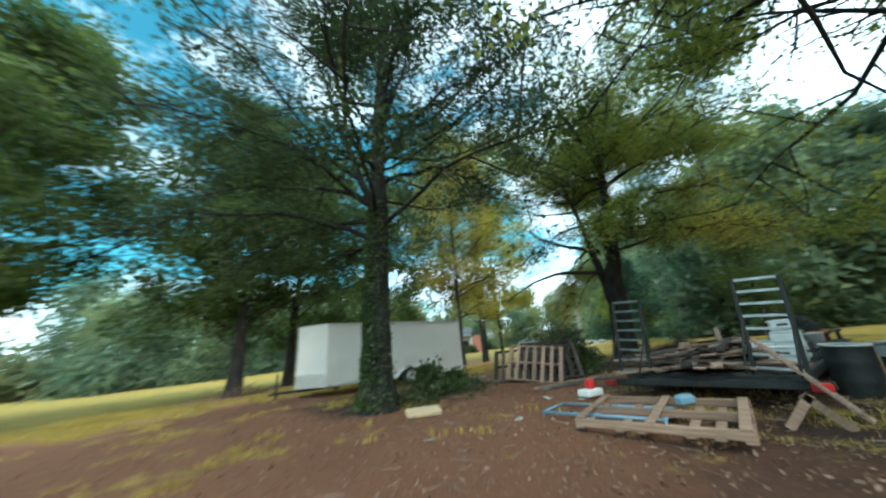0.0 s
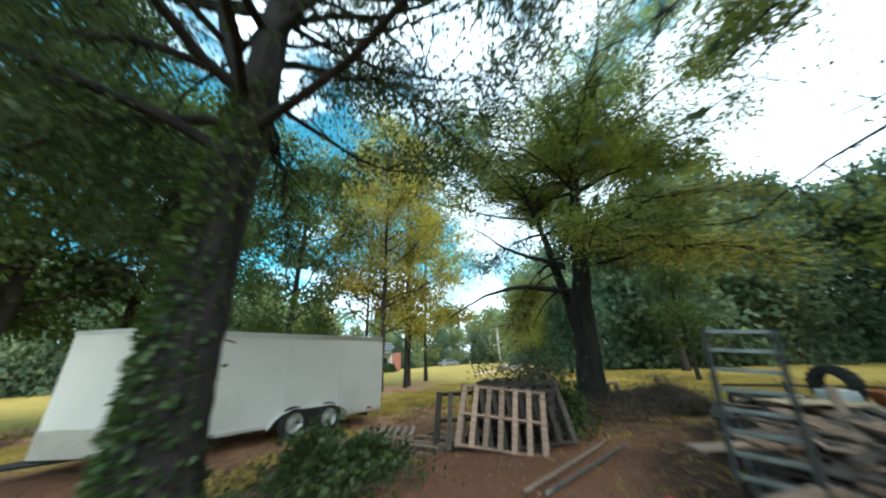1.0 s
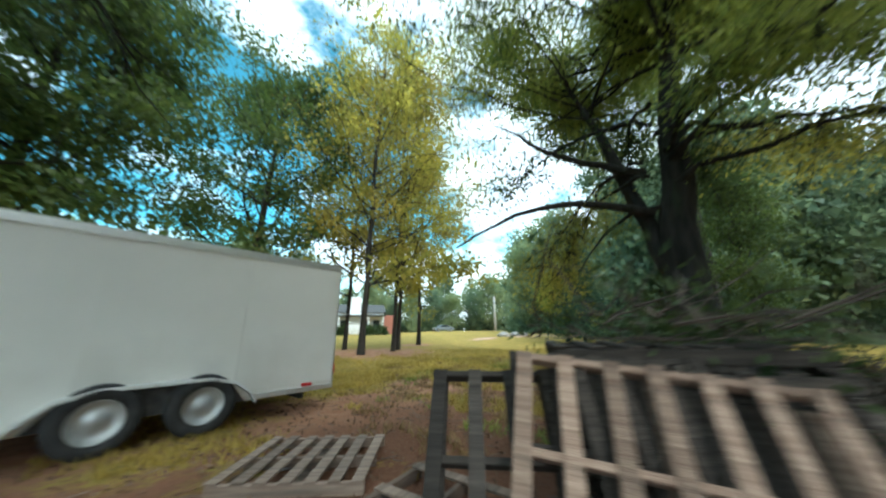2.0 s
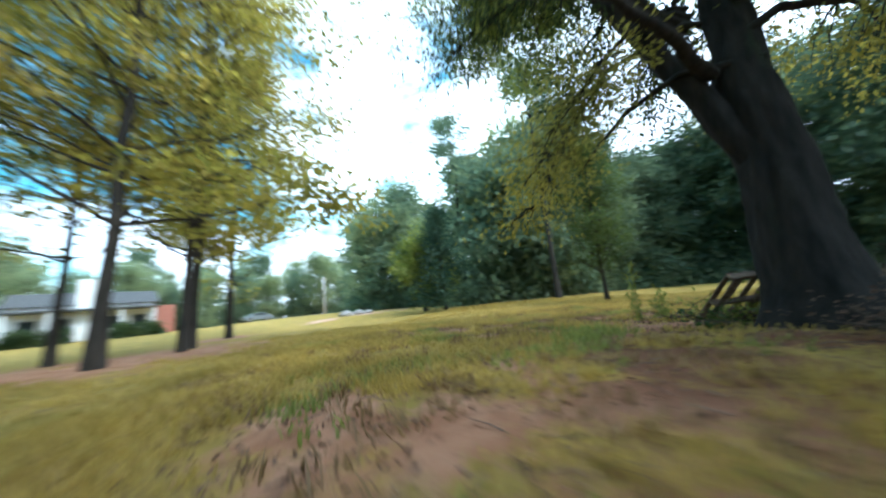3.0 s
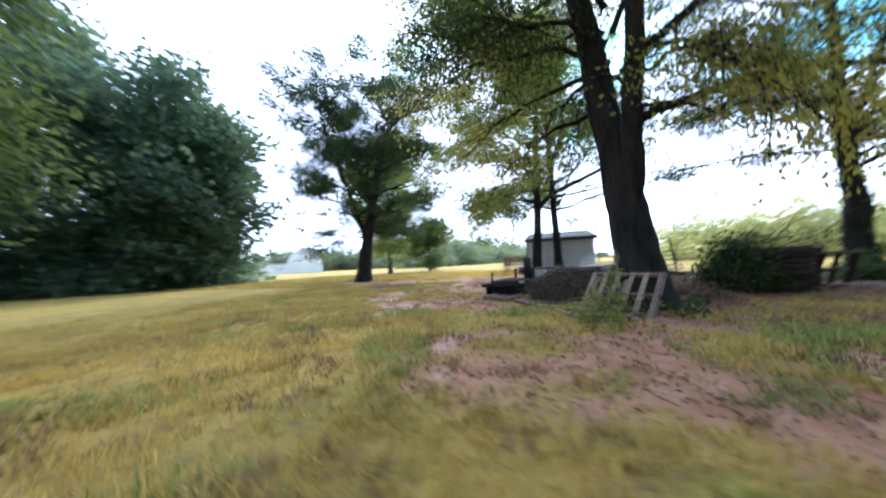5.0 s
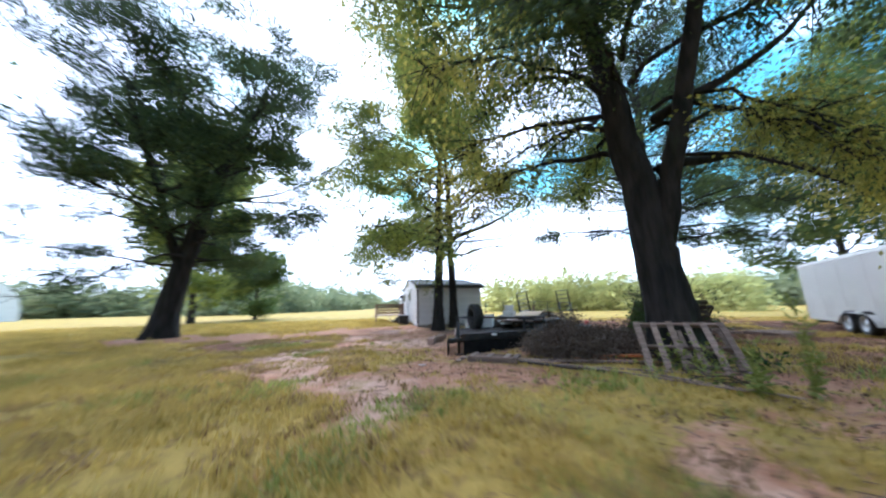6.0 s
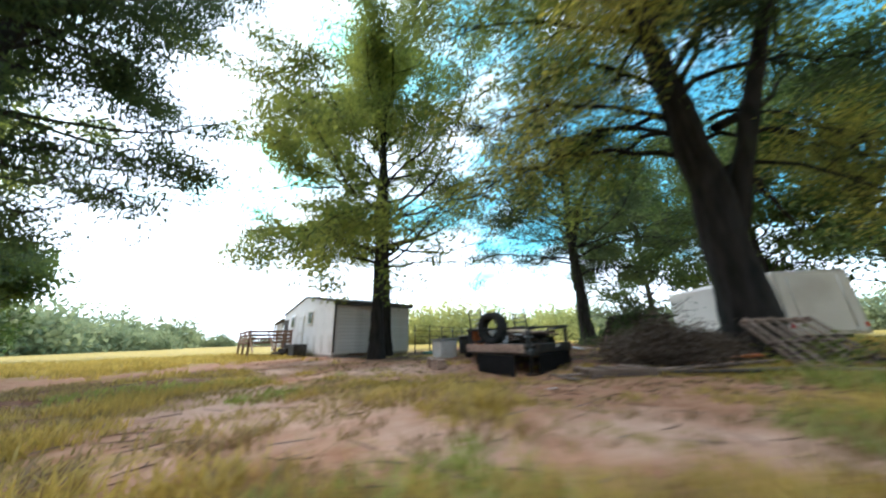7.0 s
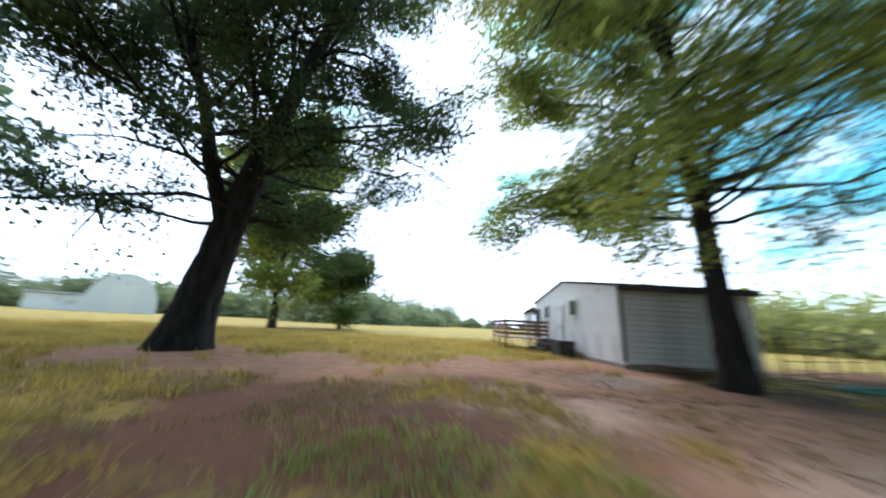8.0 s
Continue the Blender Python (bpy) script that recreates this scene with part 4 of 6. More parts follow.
def shrub(name, label, h, r, seed, leaf, size, count):
    """A bush leafy down to the ground: stems fanning out of one root, leaves in uneven clumps."""
    rng = random.Random(seed)
    root = thing(name, label, "bush")
    v, f, seats = [], [], []
    for _ in range(26):
        a, t = rng.uniform(0, 6.283), rng.uniform(0.15, 1.0)
        d = Vector((math.cos(a) * t * r, math.sin(a) * t * r, h * (1 - 0.75 * t * t) * rng.uniform(0.6, 1.0)))
        lp = limb_points((0, 0, 0), d, d.length, rng, 5, 0.0, 0.22)
        lp = [Vector((q.x, q.y, max(0.05, q.z))) for q in lp]
        tube_into(v, f, lp, [0.05, 0.04, 0.03, 0.02, 0.014, 0.008], 3, False)
        seats += lp[2:] + [Vector((q.x * 1.05, q.y * 1.05, max(0.15, q.z * rng.uniform(0.2, 0.7)))) for q in lp[3:]]
    raw("stem", v, f, M_BARK_FAR, root)
    leaf_mesh("foliage", scatter(seats, count, (r * 0.16, r * 0.16, h * 0.09), np.random.default_rng(seed)), size, leaf, root, seed, plain=True)
    return root


bush = [shrub("hedge_bush", "pale-green bush in a distant hedgerow, haze in its colour", 4.6, 3.4, 81 + i, M_LEAF_HAZE, 0.42, 10) for i in range(3)]
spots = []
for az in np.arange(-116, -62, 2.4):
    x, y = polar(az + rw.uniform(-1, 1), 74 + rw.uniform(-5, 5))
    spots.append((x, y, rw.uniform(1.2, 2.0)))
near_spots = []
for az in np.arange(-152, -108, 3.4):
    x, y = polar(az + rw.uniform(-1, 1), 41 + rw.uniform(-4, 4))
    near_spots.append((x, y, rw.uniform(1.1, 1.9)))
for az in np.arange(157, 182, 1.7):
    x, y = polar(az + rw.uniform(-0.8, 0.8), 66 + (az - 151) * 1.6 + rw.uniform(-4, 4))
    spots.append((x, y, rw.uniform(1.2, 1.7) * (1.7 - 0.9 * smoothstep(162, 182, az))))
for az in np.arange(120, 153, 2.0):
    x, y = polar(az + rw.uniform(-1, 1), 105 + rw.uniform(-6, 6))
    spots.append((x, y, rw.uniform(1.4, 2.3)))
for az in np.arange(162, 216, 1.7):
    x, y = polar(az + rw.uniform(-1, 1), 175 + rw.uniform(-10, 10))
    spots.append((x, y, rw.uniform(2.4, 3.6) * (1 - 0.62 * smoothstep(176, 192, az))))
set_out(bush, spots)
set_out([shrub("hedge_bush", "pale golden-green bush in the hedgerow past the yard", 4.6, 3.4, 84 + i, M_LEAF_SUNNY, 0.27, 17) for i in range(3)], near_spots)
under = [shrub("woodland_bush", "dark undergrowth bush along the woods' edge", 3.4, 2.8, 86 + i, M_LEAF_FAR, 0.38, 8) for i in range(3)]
spots = []
for az in np.arange(24, 114, 2.9):
    edge = 29 + 6 * math.sin(az * 0.09) + (10 if az < 40 else 0) + max(0, az - 106) * 0.9
    for row in range(2):
        x, y = polar(az + rw.uniform(-1, 1), edge + 1.0 + row * 6 + rw.uniform(-1, 1))
        spots.append((x, y, rw.uniform(0.8, 1.3) + row * 0.5))
for az in np.arange(-62, 26, 3.0):
    x, y = polar(az + rw.uniform(-1, 1), (58 if az < -16 else 88) + rw.uniform(-3, 3))
    if math.hypot(x - 1.5, y - 62) > 14:
        spots.append((x, y, rw.uniform(1.1, 1.8)))
set_out(under, spots)


# ------------------------------------------------------------------ vehicles: wheel, cargo trailer, flatbed
def wheel(name, parent, at, turn, r=0.34, w=0.2, rim_mat=M_RIM):
    """A tyre on a pressed rim, its axle along local y."""
    prof = [(r * 0.60, -w / 2), (r * 0.86, -w / 2), (r * 0.97, -w * 0.40), (r, -w * 0.2), (r, w * 0.2), (r * 0.97, w * 0.40), (r * 0.86, w / 2), (r * 0.60, w / 2)]
    m = Matrix.Translation(at) @ Matrix.Rotation(turn, 4, "Z") @ Matrix.Rotation(radians(90), 4, "X")
    hub = part(name, lathe([(0.001, -w * 0.30), (r * 0.20, -w * 0.30), (r * 0.24, -w * 0.22), (r * 0.5, -w * 0.16), (r * 0.56, -w * 0.42), (r * 0.60, -w * 0.5), (r * 0.60, w * 0.5), (r * 0.56, w * 0.42), (r * 0.5, w * 0.16), (r * 0.24, w * 0.22), (r * 0.2, w * 0.30), (0.001, w * 0.30)], 28), rim_mat, parent, smooth=True, m=m)
    part("tyre", lathe(prof + [prof[0]], 32), M_RUBBER, hub, "worn black tyre", smooth=True)
    return hub


def prism(outline, z0, z1, bevel=0.0):
    bm = bmesh.new()
    lo = [bm.verts.new((x, y, z0)) for x, y in outline]
    hi = [bm.verts.new((x, y, z1)) for x, y in outline]
    n = len(outline)
    bm.faces.new(list(reversed(lo)))
    bm.faces.new(hi)
    for i in range(n):
        bm.faces.new((lo[i], lo[(i + 1) % n], hi[(i + 1) % n], hi[i]))
    if bevel:
        bmesh.ops.bevel(bm, geom=list(bm.edges), offset=bevel, segments=2, affect="EDGES")
    return bm


def cargo_trailer():
    """Local x runs from the nose corner to the rear, y away from the yard."""
    u = math.atan2(18.36 - 15.10, 3.62 + 0.86)
    root = thing("cargo_trailer", "white enclosed tandem-axle cargo trailer parked on the dirt", "trailer", (-0.86, 15.10, 0.0), u)
    L, Wd, z0, z1 = 5.54, 2.14, 0.42, 2.40
    outline = [(0, 0), (L, 0), (L, Wd), (0, Wd), (-0.74, 1.20), (-0.74, 0.94)]
    part("body", prism(outline, z0, z1, 0.025), M_WHITE, root)
    part("roof", prism([(x * 1.0 + (0.015 if x > 1 else -0.015), y + (0.02 if y > 1 else -0.02)) for x, y in outline], z1 - 0.03, z1 + 0.035, 0.012), M_TRIM, root, "aluminium-edged roof")
    # skin sheets with fine seams along the near side
    for i in range(4):
        x = L * (i + 0.5) / 4
        beam("side_panel", (L / 4 - 0.012, 0.006, z1 - z0 - 0.16), M_WHITE, root, Matrix.Translation((x, -0.004, (z0 + z1) / 2 + 0.03)), bevel=0.002)
        beam("side_panel", (L / 4 - 0.012, 0.006, z1 - z0 - 0.16), M_WHITE, root, Matrix.Translation((x, Wd + 0.004, (z0 + z1) / 2 + 0.03)), bevel=0.002)
    for y in (-0.012, Wd + 0.012):
        beam("bottom_rail", (L, 0.02, 0.07), M_TRIM, root, Matrix.Translation((L / 2, y, z0 + 0.035)))
        beam("top_rail", (L, 0.02, 0.06), M_TRIM, root, Matrix.Translation((L / 2, y, z1 - 0.04)))
    # stone guard on the nose
    nose = prism([(0.0, -0.014), (-0.75, 0.932), (-0.76, 0.945), (-0.76, 1.195), (-0.75, 1.21), (0.0, Wd + 0.014), (0.02, Wd - 0.02), (-0.70, 1.19), (-0.70, 0.95), (0.02, 0.02)], z0 + 0.005, z0 + 0.42)
    part("stone_guard", nose, M_TRIM, root, "ribbed aluminium stone guard")
    # rear ramp door with bars and hinges
    door = part("ramp_door", box((0.03, Wd - 0.12, z1 - z0 - 0.2), (L + 0.018, Wd / 2, (z0 + z1) / 2), 0.008), M_WHITE, root)
    for y in (0.35, Wd - 0.35):
        tube("lock_bar", [(L + 0.05, y, z0 + 0.15), (L + 0.05, y, z1 - 0.15)], 0.014, M_TRIM, door)
        part("hinge", box((0.04, 0.1, 0.12), (L + 0.05, y, z0 + 0.12), 0.008), M_TRIM, door)
    for y in (0.05, Wd - 0.05):
        beam("corner_post", (0.05, 0.06, z1 - z0), M_TRIM, root, Matrix.Translation((L + 0.012, y, (z0 + z1) / 2)))
    part("marker_light", box((0.16, 0.02, 0.045), (L - 0.42, -0.02, z0 + 0.10), 0.006), M_RED, root, "red side marker light")
    part("marker_light", box((0.10, 0.02, 0.04), (0.12, -0.02, z0 + 0.05), 0.006), M_ORANGE, root, "amber side marker light")
    for y in (0.06, Wd - 0.06):
        part("tail_light", box((0.03, 0.08, 0.14), (L + 0.04, y, z0 + 0.28), 0.008), M_RED, root, "red tail light")
    # fender arch, dark sheet for the shaded wheel well, wheels
    cx = 3.42
    for side, y in ((-1, -0.02), (1, Wd + 0.02)):
        v, f = [], []
        arc = [(cx - 0.98, z0 - 0.02), (cx - 0.90, z0 + 0.10), (cx - 0.72, z0 + 0.24), (cx - 0.45, z0 + 0.31), (cx + 0.45, z0 + 0.31), (cx + 0.72, z0 + 0.24), (cx + 0.90, z0 + 0.10), (cx + 0.98, z0 - 0.02)]
        for x, z in arc:
            for dy, dz in ((0, 0), (side * 0.13, 0), (side * 0.13, 0.035), (0, 0.035)):
                v.append((x, y + dy, z + dz))
        for i in range(len(arc) - 1):
            for k in range(4):
                a, b = i * 4 + k, i * 4 + (k + 1) % 4
                f.append((a, b, b + 4, a + 4))
        f += [(0, 3, 2, 1), tuple(len(v) - 4 + k for k in range(4))]
        raw("fender", v, f, M_WHITEPL, root, "cream fender over the twin wheels")
        # no hollow is cut; a flat dark sheet gives its shade
        part("well_shade", prism([(cx - 0.88, 0), (cx + 0.88, 0), (cx + 0.70, 0.24), (cx + 0.42, 0.29), (cx - 0.42, 0.29), (cx - 0.70, 0.24)], -0.004, 0.004), M_DARK, root, m=Matrix.Translation((0, y + side * 0.002, z0)) @ Matrix.Rotation(radians(90), 4, "X"))
        for dx in (-0.42, 0.42):
            wheel("wheel", root, (cx + dx, y + side * 0.03, 0.46), 0.0)
    for x in (0.4, 1.6, 2.8, 4.0, 5.1):
        beam("cross_member", (0.06, Wd - 0.1, 0.1), M_STEEL, root, Matrix.Translation((x, Wd / 2, z0 - 0.055)))
    for dx in (-0.42, 0.42):
        tube("axle", [(cx + dx, 0.1, 0.46), (cx + dx, Wd - 0.1, 0.46)], 0.04, M_STEEL, root)
    for y in (0.75, Wd - 0.75):
        tube("tongue", [(0.3, y, z0 - 0.06), (-1.5, Wd / 2, z0 - 0.06)], 0.05, M_STEEL, root, 4)
    tube("jack", [(-1.3, Wd / 2, 0.12), (-1.3, Wd / 2, 0.95)], 0.035, M_STEEL, root)


cargo_trailer()

BED = Matrix.Translation((7.15, 10.03, -0.14)) @ Matrix.Rotation(math.atan2(0.588, 0.809), 4, "Z")  # x: rear to tongue


def ladder_ramp(parent, y, lean, rungs):
    """An upright loading ramp: two rails with angle-iron rungs and a back brace."""
    m = Matrix.Translation((0.0, y, 0.60)) @ Matrix.Rotation(radians(lean), 4, "Y") @ Matrix.Rotation(radians(6), 4, "X")
    ramp = part("loading_ramp", box((0.055, 0.05, 1.28), (0, -0.24, 0.64), 0.006), M_STEEL, parent, "upright steel ladder ramp", m=m)
    beam("rail", (0.055, 0.05, 1.28), M_STEEL, ramp, Matrix.Translation((0, 0.24, 0.64)), bevel=0.006)
    for i in range(8):
        beam("rung", (0.05, 0.44, 0.036), rungs, ramp, Matrix.Translation((0, 0, 0.06 + i * 0.172)), bevel=0.004)
    for yy in (-0.24, 0.24):
        tube("brace", [(0.02, yy, 0.75), (-0.42, yy, 0.0)], 0.014, M_STEEL, ramp, 6)


def flatbed():
    """Local x runs from the tail to the tongue; the deck narrows to a point over the A-frame."""
    root = thing("flatbed_trailer", "rusty black utility trailer loaded with scrap lumber and junk", "trailer")
    root.matrix_basis = BED
    L, tip, Wd, z = 5.8, 7.5, 2.1, 0.56
    for y in (-Wd / 2, Wd / 2):
        beam("side_rail", (L, 0.08, 0.12), M_STEEL, root, Matrix.Translation((L / 2, y, z - 0.03)))
        part("fender", box((1.9, 0.26, 0.03), (3.2, y * 1.13, 0.79), 0.012), M_STEEL, root)
        for x in (2.76, 3.62):
            wheel("wheel", root, (x, y * 1.12, 0.44), 0.0, 0.30, 0.2)
        run = math.atan2(-y, tip - L)
        mid = Matrix.Translation(((L + tip) / 2, y / 2, 0)) @ Matrix.Rotation(run, 4, "Z")
        side = 1 if y > 0 else -1
        beam("tongue", (math.hypot(tip - L, y), 0.08, 0.10), M_STEEL, root, mid @ Matrix.Translation((0, 0, z - 0.06)))
        part("edge_board", box((1.94, 0.035, 0.15), (-0.02, side * 0.08, z + 0.0), 0.006, m=mid), M_WOOD_BROWN if y < 0 else M_STEEL, root, "grey-brown board along the A-frame" if y < 0 else "black rail along the A-frame")
        # hung dark sheet stands for the shade below the A-frame
        part("shade_skirt", box((1.7 if y > 0 else 1.15, 0.02, 0.36), (0.05 if y > 0 else 0.38, side * 0.05, z - 0.28), 0.006, m=mid), M_SHADE_BLACK, root, "black sheet holding the shade under the A-frame")
        if y > 0:
            for x, w in ((-0.45, 0.34), (0.12, 0.16)):
                part("reflector", box((w, 0.012, 0.05), (x, side * 0.104, z + 0.03), 0.003, m=mid), M_WHITEPL, root, "worn white strip")
    for x in (0.0, L):
        beam("end_rail", (0.08, Wd, 0.12), M_STEEL, root, Matrix.Translation((x, 0, z - 0.03)))
    tube("front_rail", [(L - 0.05, -1.12, z + 0.37), (L - 0.02, 0, z + 0.39), (L, 1.12, z + 0.40)], 0.026, M_STEEL, root, 6)
    for y in (-1.05, 1.05):
        beam("post", (0.05, 0.07, 0.40), M_STEEL, root, Matrix.Translation((L - 0.03, y, z + 0.19)))
        tube("guard_rail", [(L - 0.03, y, z + 0.38), (L - 1.9, y, z + 0.37)], 0.024, M_STEEL, root, 6)
        beam("post", (0.045, 0.045, 0.38), M_STEEL, root, Matrix.Translation((L - 1.85, y, z + 0.18)))
    for i in range(10):
        beam("deck_plank", (L - 0.1, 0.19, 0.035), M_WOOD_DARK, root, Matrix.Translation((L / 2, -0.9 + i * 0.2, z + 0.03)))
    for i in range(8):
        w = 2 * (0.92 - 0.118 * i)
        beam("nose_plank", (0.19, w, 0.03), M_WOOD_DARK, root, Matrix.Translation((L + 0.14 + 0.2 * i, 0, z + 0.03)))
    jack = tube("jack", [(tip - 0.06, 0, 0.16), (tip - 0.06, 0, 0.92)], 0.032, M_STEEL, root)
    part("jack_foot", box((0.16, 0.16, 0.03), (tip - 0.06, 0, 0.165), 0.006), M_STEEL, jack)
    tube("jack_crank", [(tip - 0.06, 0, 0.88), (tip - 0.06, 0.13, 0.88), (tip - 0.06, 0.13, 0.96)], 0.011, M_STEEL, jack, 5)
    part("coupler", box((0.34, 0.11, 0.11), (tip + 0.16, 0, z - 0.05), 0.03), M_STEEL, root)
    for y in (-0.9, 0.9):
        part("tail_light", box((0.06, 0.17, 0.10), (-0.33, y * 1.36, z - 0.07), 0.012), M_RED if y < 0 else M_RED_DARK, root, "red tail light")
        beam("prop_leg", (0.06, 0.06, 0.36), M_STEEL, root, Matrix.Translation((L - 0.25, y, 0.33)))
    beam("bumper", (0.10, 2.66, 0.10), M_STEEL, root, Matrix.Translation((-0.26, 0, z - 0.06)))
    for y in (-0.8, 0.8):
        beam("tail_bar", (0.34, 0.08, 0.08), M_STEEL, root, Matrix.Translation((-0.12, y, z - 0.05)))
    ladder_ramp(root, 0.92, 4, M_GALVDARK)
    # galvanised rungs, paler here with the glare put into their colour
    ladder_ramp(root, -0.88, 4, M_GALV)


flatbed()


def on_bed(x, y, z, turn=0.0):
    return BED @ Matrix.Translation((x, y, z)) @ Matrix.Rotation(turn, 4, "Z")


def heap_of_boards(name, label, m, count, span, width, height, mats, seed, lengths=(0.9, 2.2)):
    rng = random.Random(seed)
    root = thing(name, label, "lumber")
    root.matrix_basis = m
    for i in range(count):
        k = i / count
        z = 0.03 + height * k * rng.uniform(0.75, 1.0)
        l = rng.choice([lengths[0], (lengths[0] + lengths[1]) / 2, lengths[1]])
        b = rng.choice([(0.09, 0.035), (0.14, 0.03), (0.19, 0.028)])
        mm = Matrix.Translation((rng.uniform(-span, span) * (1 - 0.5 * k), rng.uniform(-width, width) * (1 - 0.4 * k), z)) @ Euler((rng.uniform(-0.12, 0.12), rng.uniform(-0.09, 0.09), rng.gauss(0, 0.5))).to_matrix().to_4x4()
        beam("board", (l, b[0], b[1]), rng.choice(mats), root, mm)
    return root


heap_of_boards("lumber_heap", "jumbled heap of weathered scrap boards on the flatbed", on_bed(1.2, 0.1, 0.62), 46, 0.6, 0.7, 0.36, [M_WOOD, M_WOOD, M_WOOD_TAN, M_WOOD_DARK], 5)
heap_of_boards("lumber_heap", "broken boards poking out over the flatbed's tail", on_bed(0.25, 0.05, 0.62), 20, 0.3, 0.85, 0.14, [M_WOOD, M_WOOD_BROWN, M_WOOD_DARK], 15, (0.6, 1.5))
heap_of_boards("lumber_heap", "lower heap of grey boards along the flatbed", on_bed(3.5, 0.0, 0.62), 30, 0.8, 0.7, 0.24, [M_WOOD, M_WOOD_DARK, M_WOOD_TAN], 6)
heap_of_boards("lumber_heap", "dark scrap boards along the flatbed's side", on_bed(4.6, 0.7, 0.62), 16, 0.35, 0.25, 0.30, [M_WOOD_DARK, M_DARK, M_STEEL], 9, (0.4, 1.0))
heap_of_boards("lumber_heap", "dark boards and pale scraps heaped at the flatbed's front", on_bed(5.0, 0.35, 0.62), 22, 0.3, 0.42, 0.24, [M_WOOD_DARK, M_WOOD_DARK, M_WOOD, M_WHITEPL], 8, (0.35, 0.9))


# ------------------------------------------------------------------ pallets
def pallet(name, label, m, long=1.2, wide=1.0, boards=7, mat=M_WOOD, gone=(), under=3, group=""):
    """Stringers along x with boards across them; its underside at local z = 0."""
    root = thing(name, label, "pallet", group=group)
    root.matrix_basis = m
    rng = random.Random(label + str(boards) + str(round(m.translation.x, 2)))
    for y in (-wide / 2 + 0.025, 0, wide / 2 - 0.025):
        beam("stringer", (long, 0.042, 0.09), mat, root, Matrix.Translation((0, y, 0.063)))
    for i in range(boards):
        if i in gone:
            continue
        x = -long / 2 + 0.05 + (long - 0.10) * i / (boards - 1)
        beam("board", (0.092, wide, 0.018), mat, root, Matrix.Translation((x, rng.uniform(-0.012, 0.012), 0.118)) @ Matrix.Rotation(rng.uniform(-0.02, 0.02), 4, "Z"))
    for i in range(under):
        x = -long / 2 + 0.06 + (long - 0.12) * i / (under - 1)
        beam("bottom_board", (0.092, wide, 0.018), mat, root, Matrix.Translation((x, 0, 0.009)))
    return root


def lean_pose(foot, along, tilt, lift):
    """Stands a pallet on its long edge: foot is the middle of its lower edge, along the heading of that edge, tilt degrees from upright, boards outwards."""
    return Matrix.Translation(foot) @ Matrix.Rotation(along, 4, "Z") @ Matrix.Rotation(radians(90 - tilt), 4, "X") @ Matrix.Translation((0, lift, -0.13))


# the pallet leaning on the big oak
a_lp = math.atan2(0.87, -0.97)
pallet("leaning_pallet", "weathered grey pallet leaning on the big oak", lean_pose((10.79, 18.08, gz(10.8, 18.1)), a_lp, 44, 0.5), 1.3, 1.0, 6, M_WOOD)
# broken long pallet behind the flatbed
m_fp = Matrix.Translation((5.88, 9.12, gz(5.9, 9.1) + 0.10)) @ Matrix.Rotation(radians(-42), 4, "Z") @ Matrix.Rotation(radians(4), 4, "X")
pallet("long_pallet", "long tan broken pallet lying upside down by the flatbed's tail", m_fp @ Matrix.Translation((0, 0, 0.127)) @ Matrix.Rotation(radians(180), 4, "X"), 1.65, 1.2, 8, M_WOOD_TAN, (1, 4), 3)
bedstead = thing("metal_bedstead", "faded blue-grey metal bedstead lying under the pallet", "bedstead", (5.55, 9.72, gz(5.6, 9.7) + 0.09), radians(-42))
for y_ in (-0.35, 0.35):
    tube("rail", [(-0.85, y_, 0), (0.7, y_, 0)], 0.024, M_BLUE, bedstead, 6)
for x_ in (-0.85, -0.1, 0.7):
    tube("cross_bar", [(x_, -0.35, 0), (x_, 0.35, 0)], 0.02, M_BLUE, bedstead, 6)
for x_, y_ in ((-0.85, -0.35), (-0.85, 0.35), (0.7, -0.35), (0.7, 0.35)):
    tube("leg", [(x_, y_, 0), (x_, y_, -0.085)], 0.02, M_BLUE, bedstead, 6)
# stack of dark pallets with others leaning on it
for i in range(8):
    pallet("stacked_pallet", "dark damp pallet in a high stack", Matrix.Translation((6.30 + 0.05 * math.sin(i * 2.1), 14.80 + 0.05 * math.cos(i * 1.7), gz(7, 15) + 0.135 * i)) @ Matrix.Rotation(-0.53 + 0.06 * math.sin(i * 1.3), 4, "Z"), 1.5, 1.1, 7, M_WOOD_DARK, group="stacked pallets")
al = math.atan2(-0.40, 0.94)
for k, (px, py, tl, mat) in enumerate([(5.50, 13.80, 31, M_WOOD_BROWN), (5.60, 13.98, 28, M_WOOD_DARK), (5.15, 14.15, 36, M_WOOD_DARK), (6.00, 13.85, 26, M_WOOD_DARK)]):
    pallet("leaning_pallet", "weathered pallet leaning against the pallet stack", lean_pose((px, py, gz(px, py)), al + 0.03 * k, tl, 0.60) @ Matrix.Rotation(radians(-8 + 4 * k), 4, "Z"), 1.55, 1.08, 7, mat, group="leaning pallets")
pallet("flat_pallet", "grey pallet lying flat on the dirt", Matrix.Translation((3.75, 16.05, gz(3.8, 16.1))) @ Matrix.Rotation(-0.2, 4, "Z"), 1.15, 1.0, 7, M_WOOD, group="flat pallets")
pallet("flat_pallet", "broken grey pallet lying flat on the dirt", Matrix.Translation((4.55, 14.95, gz(4.5, 15))) @ Matrix.Rotation(0.75, 4, "Z"), 1.1, 0.9, 6, M_WOOD, (2, 4), group="flat pallets")


